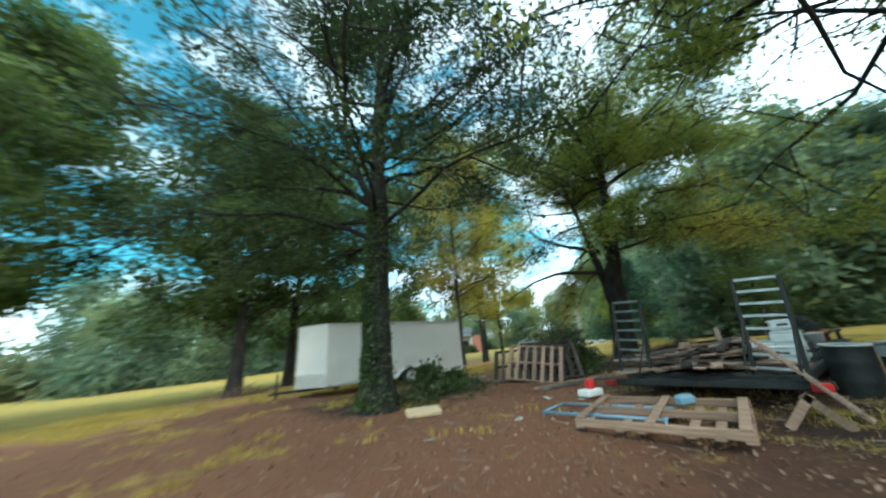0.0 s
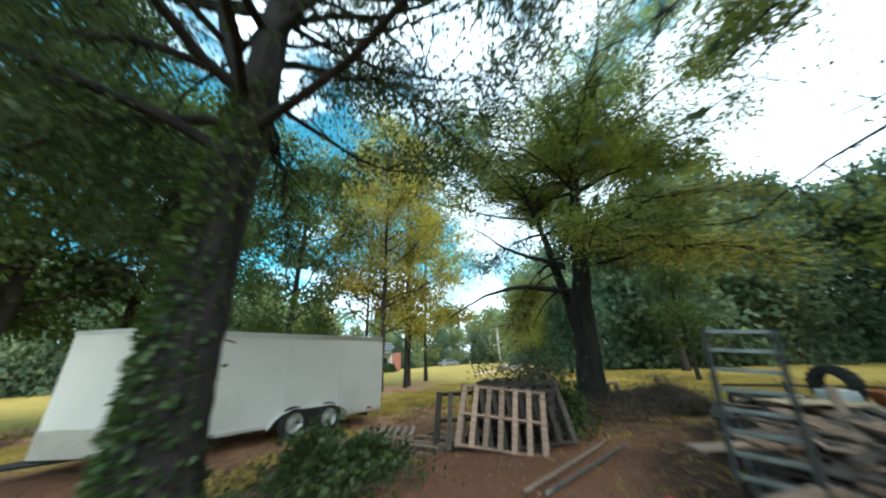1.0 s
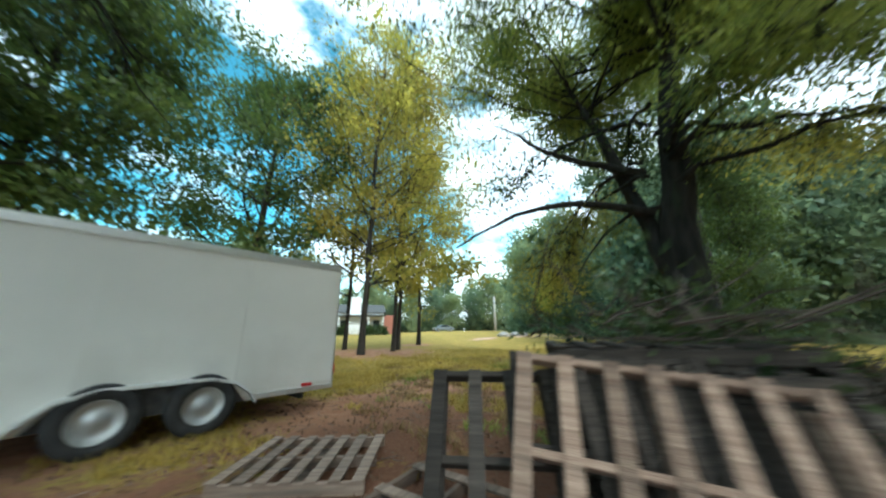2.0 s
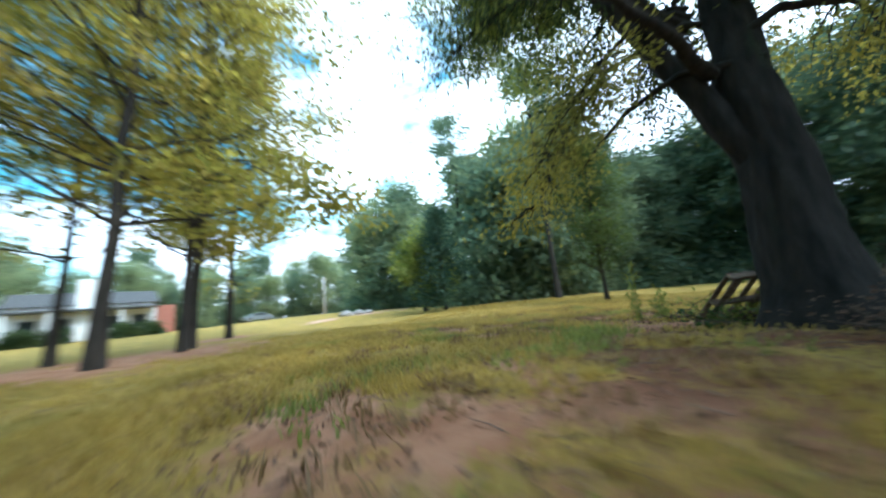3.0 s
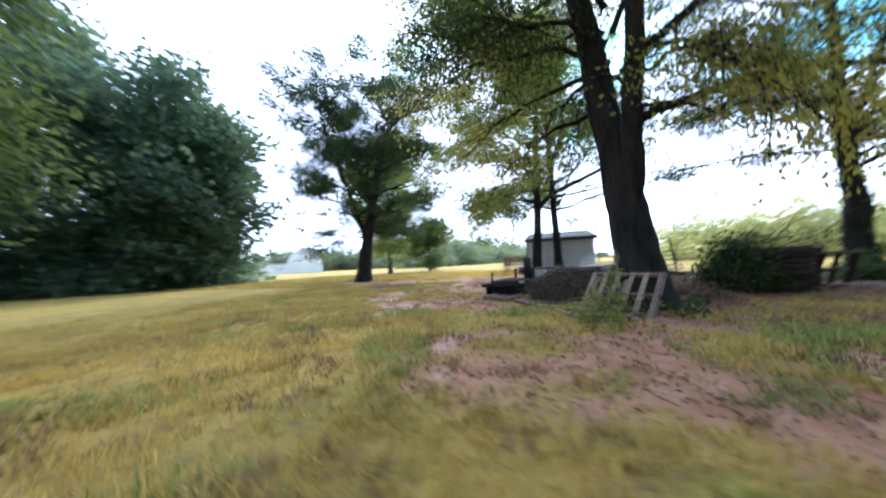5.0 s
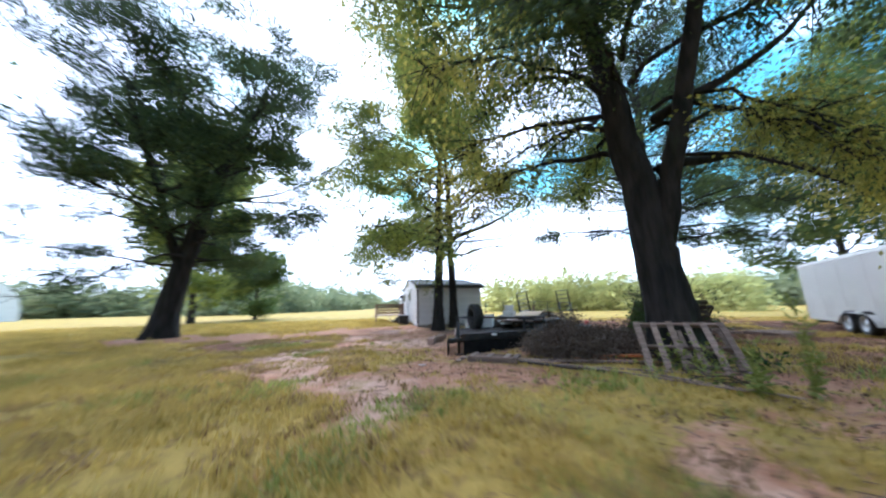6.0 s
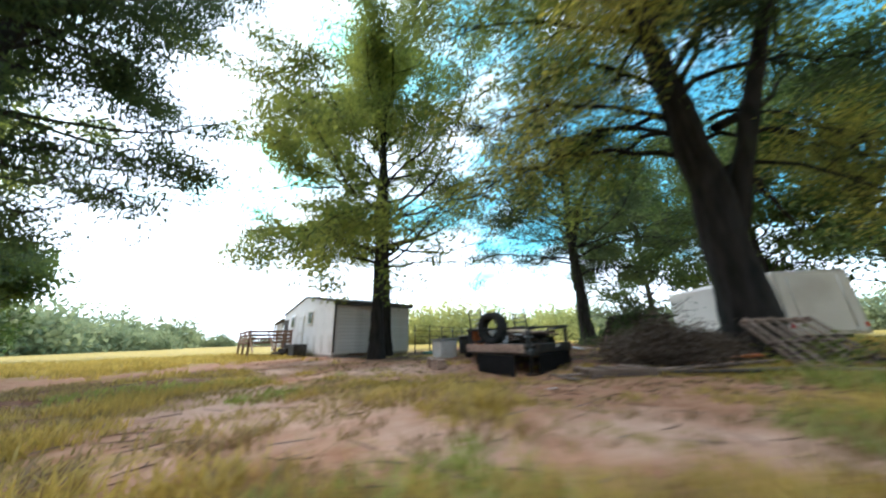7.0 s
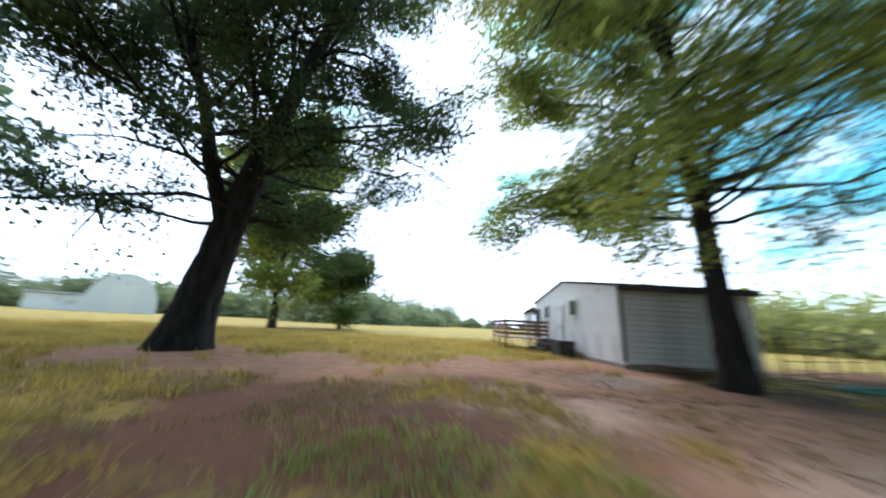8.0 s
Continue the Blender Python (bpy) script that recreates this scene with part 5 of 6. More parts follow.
def brush_pile(name, label, at, radius, height, sticks, leaves, seed, leaf=M_LEAF_OLIVE, size=0.09, reach=(0.4, 1.1)):
    rng = random.Random(seed)
    root = thing(name, label, "brush", at)
    v, f, seats = [], [], []
    for _ in range(sticks):
        a, d = rng.uniform(0, 6.283), radius * rng.random() ** 0.6
        p = Vector((d * math.cos(a), d * math.sin(a), 0.03 + height * rng.random() * (1 - d / radius * 0.7)))
        t = rng.uniform(0, 6.283)
        pts = limb_points(p, (math.cos(t), math.sin(t), rng.uniform(-0.1, 0.35)), rng.uniform(*reach) * radius, rng, 4, -0.2, 0.3)
        pts = [Vector((q.x, q.y, max(0.02, q.z))) for q in pts]
        tube_into(v, f, pts, [rng.uniform(0.006, 0.016) * (1 - 0.15 * k) for k in range(5)], 3, False)
        seats += pts[2:]
    tagged(raw("twig_tangle", v, f, M_BRUSH, root, "tangled dead sticks"), kind="stuff")
    if leaves:
        leaf_mesh("foliage", scatter(seats, leaves, (0.1, 0.1, 0.07), np.random.default_rng(seed)), size, leaf, root, seed)
    return root


brush_pile("brush_heap", "leafy cut branches on the pallet stack", (6.30, 14.80, gz(7, 15) + 1.09), 0.95, 0.35, 60, 2, 91, M_LEAF_DARK)
brush_pile("brush_heap", "dark heap of leafy cut brush behind the pallet stack", (7.0, 14.95, gz(7.2, 14.8)), 0.72, 1.5, 240, 9, 191, M_LEAF_DARK, 0.10, (0.25, 0.6))
brush_pile("brush_heap", "brown brush and dead twigs before the flatbed", (11.15, 15.95, gz(11.3, 15.9)), 0.85, 0.78, 480, 16, 92, M_HUMUS, 0.05, (0.15, 0.5))
brush_pile("brush_heap", "low brown heap of dead twigs beside the big oak", (10.35, 16.25, gz(10.3, 16.2)), 0.8, 0.5, 380, 13, 192, M_HUMUS, 0.05, (0.15, 0.5))
brush_pile("brush_heap", "weedy branches at the foot of the ivy tree", (2.3, 12.3, gz(2.6, 12.3)), 0.9, 0.32, 50, 9, 93, M_LEAF_DARK, 0.08)
brush_pile("brush_heap", "green weeds and branches beside the ivy tree", (3.2, 13.3, gz(3.3, 13.4)), 0.8, 0.3, 40, 9, 94, M_LEAF_DARK, 0.08)
brush_pile("brush_heap", "twigs and weeds round the leaning pallet", (10.9, 18.2, gz(11, 18)), 0.75, 0.12, 40, 2, 95, M_WEED, 0.08)
brush_pile("brush_heap", "dark debris at the foot of the big oak", (9.0, 16.0, gz(9, 16)), 1.2, 0.28, 150, 9, 96, M_LITTER, 0.045, (0.2, 0.6))
brush_pile("brush_heap", "fresh green weeds beside the leaning pallet", (9.6, 18.25, gz(9.6, 18.4)), 0.2, 0.25, 14, 3, 98, M_IVY, 0.09)
brush_pile("brush_heap", "green weeds grown up through the leaning pallet", (10.5, 17.8, gz(10.6, 17.9)), 0.4, 0.4, 26, 4, 99, M_WEED, 0.08)
brush_pile("brush_heap", "dark dead brush by the lawn's edge", (-6.4, 19.0, 0.03), 1.1, 0.4, 60, 3, 97, M_LITTER)


def tall_weed(at, h, seed):
    """One upright stalk with narrow leaves set round it."""
    rng = random.Random(seed)
    root = thing("tall_weed", "tall green weed standing alone in the grass", "weed", at)
    for k in range(3):
        line = [Vector((0.03 * k * q + 0.02 * math.sin(q * 3 + k), 0.02 * q * k, h * (1 - 0.25 * k) * q / 5)) for q in range(6)]
        stalk = tube("stalk", line, 0.006, M_WEED, root, 5)
        leaf_mesh("leaves", [p + Vector((rng.gauss(0, 0.02), rng.gauss(0, 0.02), rng.gauss(0, 0.04))) for p in line[1:] for _ in range(9)], 0.11, M_WEED, stalk, seed + k, droop=-0.2, slim=0.25)


tall_weed((11.0, 19.3, gz(11, 19.3)), 1.0, 301)
tall_weed((11.25, 18.95, gz(11.2, 19)), 0.5, 302)
yard_bush = shrub("yard_bush", "dark leafy bush grown up before the trailer's wheels", 0.85, 0.55, 181, M_LEAF_DARK, 0.085, 26)
yard_bush.matrix_basis = Matrix.Translation((2.75, 13.05, gz(2.8, 13)))
yard_bush = shrub("yard_bush", "low dark bush in the weeds by the ivy tree", 0.55, 0.6, 182, M_LEAF_DARK, 0.085, 22)
yard_bush.matrix_basis = Matrix.Translation((3.35, 13.75, gz(3.3, 13.8)))


def tyre(at, m, r=0.37):
    root = thing("tractor_tyre", "big worn black tractor tyre standing on the flatbed", "tyre", at)
    w = 0.27
    p = [(r * 0.58, -w / 2), (r * 0.86, -w / 2), (r * 0.95, -w * 0.4), (r * 0.96, -w * 0.2), (r * 0.96, w * 0.2), (r * 0.95, w * 0.4), (r * 0.86, w / 2), (r * 0.58, w / 2), (r * 0.56, 0.0)]
    root.matrix_basis = Matrix.Translation(at) @ m
    casing = part("casing", lathe(p + [p[0]], 32), M_RUBBER, root, smooth=True)
    for i in range(36):
        side = 1 if i % 2 else -1
        beam("tread_lug", (0.03, 0.03, w * 0.55), M_RUBBER, casing, Matrix.Rotation(i / 36 * 2 * math.pi, 4, "Z") @ Matrix.Translation((r * 0.965, 0, side * w * 0.24)) @ Matrix.Rotation(radians(side * 32), 4, "X"))


tyre(BED @ Vector((5.62, -0.52, 0.60 + 0.37)), Matrix.Rotation(math.atan2(0.586, 0.81) + 0.9, 4, "Z") @ Matrix.Rotation(radians(90), 4, "X"))


# ------------------------------------------------------------------ junk on and round the flatbed
def bucket(at, mat, label, r=0.15, h=0.36, parent=None):
    root = thing("bucket", label, "bucket", at)
    part("body", lathe([(0.001, 0.0), (r * 0.85, 0.0), (r, h), (r * 1.06, h), (r * 1.06, h - 0.03), (r * 0.98, h - 0.03), (r * 0.83, 0.02), (0.001, 0.02)], 20), mat, root, smooth=True)
    tube("handle", [(r * math.cos(a), 0.02, h - 0.02 + 0.16 * math.sin(a)) for a in np.linspace(0, math.pi, 9)], 0.004, M_STEEL, root, 5)


def drum(name, label, m, r, h, mat):
    root = thing(name, label, "drum")
    root.matrix_basis = m
    prof = [(0.001, 0.0), (r, 0.0), (r * 1.02, 0.02)]
    for k in (0.33, 0.66):
        prof += [(r, h * k - 0.03), (r * 1.03, h * k), (r, h * k + 0.03)]
    prof += [(r, h - 0.03), (r * 1.03, h), (r * 0.97, h), (r * 0.95, h * 0.15), (0.001, h * 0.15)]
    part("shell", lathe(prof, 28), mat, root, smooth=True)
    part("rim", lathe([(r * 0.97, h - 0.012), (r * 1.05, h - 0.012), (r * 1.05, h + 0.014), (r * 0.97, h + 0.014), (r * 0.97, h - 0.012)], 28), M_WHITEPL, root, "pale rolled rim", smooth=True)


def metal_chest(m):
    """A dented sheet-metal bin: tapered body, one dark side, overhanging lid."""
    root = thing("metal_bin", "dirty white metal bin with an overhanging lid by the flatbed", "bin")
    root.matrix_basis = m
    bm = box((0.86, 0.74, 0.78), (0, 0, 0.39), 0.05)
    for v in bm.verts:
        v.co.x *= 0.88 + 0.15 * v.co.z
        v.co.y += 0.012 * math.sin(v.co.x * 9 + v.co.z * 7)
    part("body", bm, M_WHITEPL, root)
    lid = part("lid", box((0.98, 0.86, 0.05), (0, 0, 0.815), 0.018, m=Matrix.Rotation(radians(2), 4, "X")), M_RIM, root, "pale overhanging lid")
    part("knob", lathe([(0.001, 0.84), (0.07, 0.84), (0.09, 0.90), (0.04, 0.97), (0.001, 0.98)], 10), M_DARK, lid)
    part("side_sheet", box((0.02, 0.6, 0.6), (-0.41, 0, 0.42), 0.004, m=Matrix.Rotation(radians(4), 4, "Y")), M_STEEL, root, "black side sheet")


metal_chest(BED @ Matrix.Translation((3.1, -1.95, 0.15)) @ Matrix.Rotation(-0.9, 4, "Z") @ Matrix.Scale(0.74, 4))
drum("oil_drum", "dark rusty drum standing by the flatbed", BED @ Matrix.Translation((1.35, -1.35, 0.15)) @ Matrix.Rotation(radians(4), 4, "X"), 0.24, 0.70, M_STEEL)
bucket(tuple(BED @ Vector((4.75, -0.86, 0.61))), M_ORANGE, "orange plastic bucket on the flatbed", 0.16, 0.36)
bucket(tuple(BED @ Vector((3.9, -0.86, 0.61))), M_WHITEPL, "white plastic bucket on the flatbed", 0.16, 0.36)


def slotted_box(m, size, label):
    """White moulded box with a dark hand slot."""
    root = thing("white_box", label, "box")
    root.matrix_basis = m
    x, y, z = size
    part("shell", box(size, (0, 0, z / 2), 0.02), M_WHITEPL, root)
    part("slot", box((0.012, y * 0.45, z * 0.22), (-x / 2 - 0.004, 0, z * 0.55), 0.003), M_DARK, root, "dark hand slot")
    part("rim", box((x + 0.03, y + 0.03, 0.03), (0, 0, z - 0.02), 0.008), M_WHITEPL, root)


slotted_box(on_bed(2.4, -0.72, 1.08, 0.25), (0.28, 0.32, 0.20), "white box with a dark slot on a scrapped appliance")
slotted_box(on_bed(1.35, -0.80, 0.615, -0.2), (0.26, 0.38, 0.26), "dirty white box with a slot at the flatbed's tail")
slotted_box(on_bed(1.85, -0.40, 0.615, 0.5), (0.30, 0.36, 0.30), "dented white box among scrap boards")
plywood = thing("plywood_sheet", "tan plywood sheet laid over the scrap lumber", "plywood")
plywood.matrix_basis = on_bed(2.9, 0.25, 0.97, 0.15)
part("sheet", box((1.5, 0.8, 0.02), (0, 0, 0), 0.003, m=Matrix.Rotation(radians(4), 4, "Y")), M_CARD, plywood)
stake = thing("wooden_stake", "brown stake standing up out of the lumber", "stake")
stake.matrix_basis = on_bed(1.9, 0.1, 0.62, 0.2)
part("shaft", box((0.05, 0.09, 0.62), (0, 0, 0.31), 0.006, m=Matrix.Rotation(radians(3), 4, "Y")), M_WOOD, stake)
jug = thing("blue_jug", "small blue plastic jug lying on the broken pallet", "jug", (6.2, 9.1, gz(6.2, 9.1) + 0.225), 0.4)
part("body", box((0.24, 0.13, 0.12), (0, 0, 0.06), 0.03), M_BLUE, jug)
part("neck", box((0.05, 0.05, 0.05), (0.14, 0, 0.06), 0.012), M_BLUE, jug)


def appliance(m, size, label, mat=M_WHITEPL):
    root = thing("old_appliance", label, "appliance")
    root.matrix_basis = m
    x, y, z = size
    part("cabinet", box(size, (0, 0, z / 2), 0.02), mat, root)
    lid = part("lid", box((x - 0.02, y - 0.02, 0.04), (0, 0, z + 0.022), 0.012), mat, root)
    part("handle", box((0.16, 0.03, 0.03), (0, -y / 2 - 0.005, z + 0.01), 0.008), M_TRIM, lid)


appliance(on_bed(5.05, -0.40, 0.615, 0.3), (0.5, 0.36, 0.28), "dented white appliance on the flatbed")
appliance(on_bed(2.4, -0.72, 0.615, 0.1), (0.52, 0.40, 0.42), "white appliance among the scrap boards")


def crossed_boards(at, turn):
    root = thing("sawhorse", "broken sawhorse of crossed tan boards on the dirt", "sawhorse", at, turn)
    for s in (-1, 1):
        beam("leg", (0.08, 0.03, 0.42), M_WOOD_TAN, root, Matrix.Translation((s * 0.10, 0, 0.165)) @ Matrix.Rotation(radians(s * -38), 4, "Y"))


crossed_boards((7.12, 8.58, 0.02), -0.6)


prop = thing("leaning_plank", "weathered brown plank leaning against the flatbed's corner", "plank")
foot_, head_ = Vector((7.72, 8.62, 0.03)), Vector((7.36, 9.18, 0.92))
prop.matrix_basis = Matrix.Translation((foot_ + head_) / 2) @ (head_ - foot_).to_track_quat("Z", "Y").to_matrix().to_4x4()
part("board", box((0.14, 0.035, (head_ - foot_).length), (0, 0, 0), 0.006), M_WOOD_BROWN, prop)


def pole_on_ground(a, b, r, mat, label):
    root = thing("fence_pole", label, "pole")
    n = 7
    pts = [Vector(a).lerp(Vector(b), i / n) for i in range(n + 1)]
    tube("shaft", [(p.x, p.y, gz(p.x, p.y) + r + 0.02) for p in pts], r, mat, root, 7)


pole_on_ground((5.1, 12.3, 0), (7.4, 13.75, 0), 0.03, M_WOOD, "pale pole lying on the red dirt")
pole_on_ground((5.3, 12.2, 0), (7.6, 13.5, 0), 0.02, M_GALVDARK, "grey pipe lying on the red dirt")
pole_on_ground((10.9, 17.35, 0), (12.7, 15.75, 0), 0.03, M_WOOD, "grey pole lying by the brush")
pole_on_ground((11.9, 17.4, 0), (12.6, 15.9, 0), 0.025, M_WOOD_DARK, "dark pole lying by the brush")
pole_on_ground((12.4, 15.9, 0), (13.2, 15.5, 0), 0.03, M_WOOD_TAN, "tan board end lying before the flatbed")

for i, (x, y, t, l) in enumerate([(13.35, 15.0, 0.9, 0.7), (13.15, 15.2, -0.5, 0.6)]):
    slat = thing("loose_board", "grey loose board lying on the dirt before the flatbed", "board", (x, y, gz(x, y) + 0.035 + 0.022 * i), t, group="loose boards")
    part("plank", box((l, 0.10, 0.022), (0, 0, 0), 0.004), M_WOOD, slat)
pallet("broken_pallet", "low broken grey pallet lying before the flatbed's nose", Matrix.Translation((12.85, 15.55, gz(12.9, 15.5) + 0.01)) @ Matrix.Rotation(math.atan2(0.71, -0.74), 4, "Z"), 1.0, 0.5, 6, M_WOOD, (1, 3), 2)
for a_, b_ in (((12.2, 16.5, 0), (11.05, 18.05, 0)), ((11.9, 16.9, 0), (11.35, 18.9, 0)), ((12.45, 16.2, 0), (11.7, 17.5, 0)), ((11.5, 17.7, 0), (11.2, 19.3, 0)), ((12.7, 15.9, 0), (11.3, 16.9, 0))):
    pole_on_ground(a_, b_, 0.014, M_WOOD, "thin dry stick lying by the leaning pallet")
rust_board = thing("painted_board", "rusty orange board lying at the leaning pallet's foot", "board", (10.95, 16.85, gz(11, 16.9) + 0.10), -0.85)
part("plank", box((0.95, 0.16, 0.04), (0, 0, 0), 0.006, m=Matrix.Rotation(radians(3), 4, "Y")), M_ORANGE, rust_board)
carton = thing("cardboard_sheet", "torn tan cardboard sheet lying in the weeds", "cardboard", (2.76, 10.85, gz(2.8, 10.9) + 0.06), 0.3)
part("sheet", box((0.62, 0.36, 0.07), (0, 0, 0), 0.012, m=Matrix.Rotation(radians(8), 4, "X")), M_CARD, carton)
tray = thing("white_tray", "white plastic tray under the red tail light", "tray", (5.84, 11.05, gz(5.8, 11) + 0.02), 0.5)
part("pan", box((0.40, 0.26, 0.12), (0, 0, 0.07), 0.02), M_WHITEPL, tray)
part("cup", box((0.13, 0.13, 0.16), (0.03, 0, 0.21), 0.02), M_RED, tray, "red cup")


def coil(at, r, mat, label, loops=4, name="garden_hose"):
    root = thing(name, label, "hose", at)
    rng = random.Random(label)
    pts = []
    for i in range(loops * 16):
        a = i / 16 * 2 * math.pi
        rr = r * (1 + 0.16 * math.sin(i * 0.37)) + rng.uniform(-0.02, 0.02)
        pts.append((rr * 1.5 * math.cos(a), rr * math.sin(a), 0.025 + 0.012 * (i // 16)))
    tube("hose", pts, 0.014, mat, root, 6)


coil((8.3, 7.2, 0.03), 0.38, M_HOSE, "green garden hose coiled on the dirt")
coil((7.6, 6.9, 0.03), 0.42, M_HOSE, "loose green hose on the dirt", 1)
cord = thing("orange_cord", "orange extension cord snaking by the oak", "cord")
tube("cable", [(11.6 - 0.10 * i, 16.35 + 0.10 * i + 0.06 * math.sin(i * 1.3), gz(11, 16) + 0.035) for i in range(12)], 0.016, M_ORANGE, cord, 6)


def scrap(at, turn, size, mat, label, name="paper_scrap"):
    root = thing(name, label, "litter", at, turn)
    part("sheet", box(size, (0, 0, size[2] / 2), size[2] * 0.3, m=Euler((0.12, -0.1, 0)).to_matrix().to_4x4()), mat, root)


for i, (x, y) in enumerate([(14.3, 15.22), (4.3, 10.0), (5.1, 11.3), (5.6, 10.9), (3.0, 9.4), (7.7, 8.0), (2.2, 14.2), (3.5, 16.1)]):
    scrap((x, y, gz(x, y) + 0.02), i * 0.9, (0.13 + 0.03 * (i % 3), 0.08, 0.008), M_WHITEPL if i % 3 != 1 else M_STONE, "white scrap of litter on the dirt")


# ------------------------------------------------------------------ white house by the twin oak
def white_house():
    """Local x: along the gable wall away from the corner, y: along the sided wall."""
    c = Vector((11.67, 4.66, 0.0))
    gdir = Vector((10.87 - 11.67, -3.24 - 4.66, 0)).normalized()
    edir = Vector((-gdir.y, gdir.x, 0)) * -1  # towards the far end of the sided wall
    if edir.dot(Vector((-3.7, 0.7, 0))) < 0:
        edir = -edir
    root = thing("white_house", "small white clapboard house with a low gable and dark eave", "house")
    root.matrix_basis = Matrix(((gdir.x, edir.x, 0, c.x), (gdir.y, edir.y, 0, c.y), (0, 0, 1, 0), (0, 0, 0, 1)))
    L, Wd, eave, peak = 8.0, 3.86, 2.30, 2.95
    # walls with thickness
    bm = bmesh.new()
    prof = [(0, 0.12), (L, 0.12), (L, eave), (L / 2, peak), (0, eave)]
    lo = [bm.verts.new((x, 0.0, z)) for x, z in prof]
    hi = [bm.verts.new((x, 0.14, z)) for x, z in prof]
    bm.faces.new(lo)
    bm.faces.new(list(reversed(hi)))
    for i in range(5):
        bm.faces.new((lo[i], hi[i], hi[(i + 1) % 5], lo[(i + 1) % 5]))
    part("gable_wall", bm, M_SIDING, root)
    part("side_wall", box((0.14, Wd - 0.15, eave - 0.12), (0.07, Wd / 2 + 0.07, 0.12 + (eave - 0.12) / 2)), M_SIDING, root)
    part("back_wall", box((L, 0.14, eave - 0.12), (L / 2, Wd - 0.07, 0.12 + (eave - 0.12) / 2)), M_SIDING, root)
    part("end_wall", box((0.14, Wd - 0.3, eave - 0.12), (L - 0.07, Wd / 2, 0.12 + (eave - 0.12) / 2)), M_SIDING, root)
    part("foundation", box((L - 0.1, Wd - 0.1, 0.34), (L / 2, Wd / 2, -0.04)), M_CONCRETE, root)
    # roof slopes and dark eave board
    for s in (0, 1):
        x0, x1 = (-0.16, L / 2) if s == 0 else (L / 2, L + 0.16)
        z0, z1 = (eave - 0.02, peak) if s == 0 else (peak, eave - 0.02)
        bm = bmesh.new()
        v = [bm.verts.new(p) for p in ((x0, -0.06, z0 + 0.03), (x1, -0.06, z1 + 0.03), (x1, Wd + 0.2, z1 + 0.03), (x0, Wd + 0.2, z0 + 0.03), (x0, -0.06, z0 + 0.09), (x1, -0.06, z1 + 0.09), (x1, Wd + 0.2, z1 + 0.09), (x0, Wd + 0.2, z0 + 0.09))]
        for q in ((0, 3, 2, 1), (4, 5, 6, 7), (0, 1, 5, 4), (1, 2, 6, 5), (2, 3, 7, 6), (3, 0, 4, 7)):
            bm.faces.new([v[k] for k in q])
        part("roof", bm, M_ROOF, root, "thin dark roof slope")
    beam("eave_board", (0.05, Wd + 0.3, 0.14), M_ROOF, root, Matrix.Translation((-0.14, Wd / 2 + 0.05, eave - 0.06)))
    tube("downpipe", [(-0.06, 0.02, 0.2), (-0.06, 0.02, eave - 0.1)], 0.035, M_ROOF, root, 8)
    beam("corner_board", (0.03, 0.10, eave - 0.14), M_SIDING, root, Matrix.Translation((-0.045, 0.07, 0.12 + (eave - 0.14) / 2)))
    beam("corner_board", (0.10, 0.03, eave - 0.14), M_SIDING, root, Matrix.Translation((0.05, -0.018, 0.12 + (eave - 0.14) / 2)))
    # clapboards on the sided wall
    rows = 14
    hgt = (eave - 0.24) / rows
    for i in range(rows):
        beam("clapboard", (0.03, Wd - 0.16, hgt + 0.015), M_SIDING, root, Matrix.Translation((-0.024, Wd / 2 + 0.06, 0.16 + hgt * (i + 0.5))) @ Matrix.Rotation(radians(11), 4, "Y"), bevel=0.003)
    # wall sheets on the gable side
    for i in range(8):
        x = 0.12 + (L - 0.3) * (i + 0.5) / 8
        beam("wall_panel", ((L - 0.3) / 8 - 0.015, 0.014, eave - 0.3), M_SIDING, root, Matrix.Translation((x, -0.009, 0.2 + (eave - 0.3) / 2)), bevel=0.003)
    for i, (x, z, w, h) in enumerate([(3.0, 1.82, 0.62, 0.66), (5.95, 1.78, 0.62, 0.66)]):
        win = part("window", box((w, 0.05, h), (x, -0.035, z), 0.008), M_WHITEPL, root, "small white-framed window")
        part("pane", box((w - 0.12, 0.012, h - 0.12), (x, -0.065, z), 0.003), M_GLASS, win)
        part("sill", box((w + 0.08, 0.09, 0.03), (x, -0.05, z - h / 2 - 0.015), 0.006), M_WHITEPL, win)
    door = part("door", box((0.92, 0.05, 1.72), (4.45, -0.035, 1.14), 0.01), M_WHITEPL, root, "white panelled side door")
    part("handle", box((0.04, 0.06, 0.12), (4.1, -0.08, 1.1), 0.01), M_TRIM, door)
    for z in (0.72, 1.5):
        part("panel", box((0.6, 0.012, 0.55), (4.45, -0.063, z), 0.004), M_SIDING, door)
    # shade of the porch opening, put in as a dark door panel
    door = part("door", box((0.85, 0.05, 1.6), (7.45, -0.035, 1.2), 0.01), M_DARK, root, "dark panel standing for the shaded porch opening")
    part("handle", box((0.04, 0.06, 0.12), (7.1, -0.08, 1.15), 0.01), M_TRIM, door)
    # low porch built on past the far end
    part("porch_wall", box((1.3, 0.10, 1.5), (9.25, 0.05, 1.15), 0.01), M_SIDING, root)
    part("porch_roof", box((2.1, 2.6, 0.07), (8.98, 1.1, 1.98), 0.015, m=Matrix.Rotation(radians(7), 4, "Y")), M_ROOF, root, "low dark porch roof")
    beam("porch_post", (0.10, 0.10, 1.75), M_SIDING, root, Matrix.Translation((9.85, -0.1, 1.05)))
    return root


house = white_house()


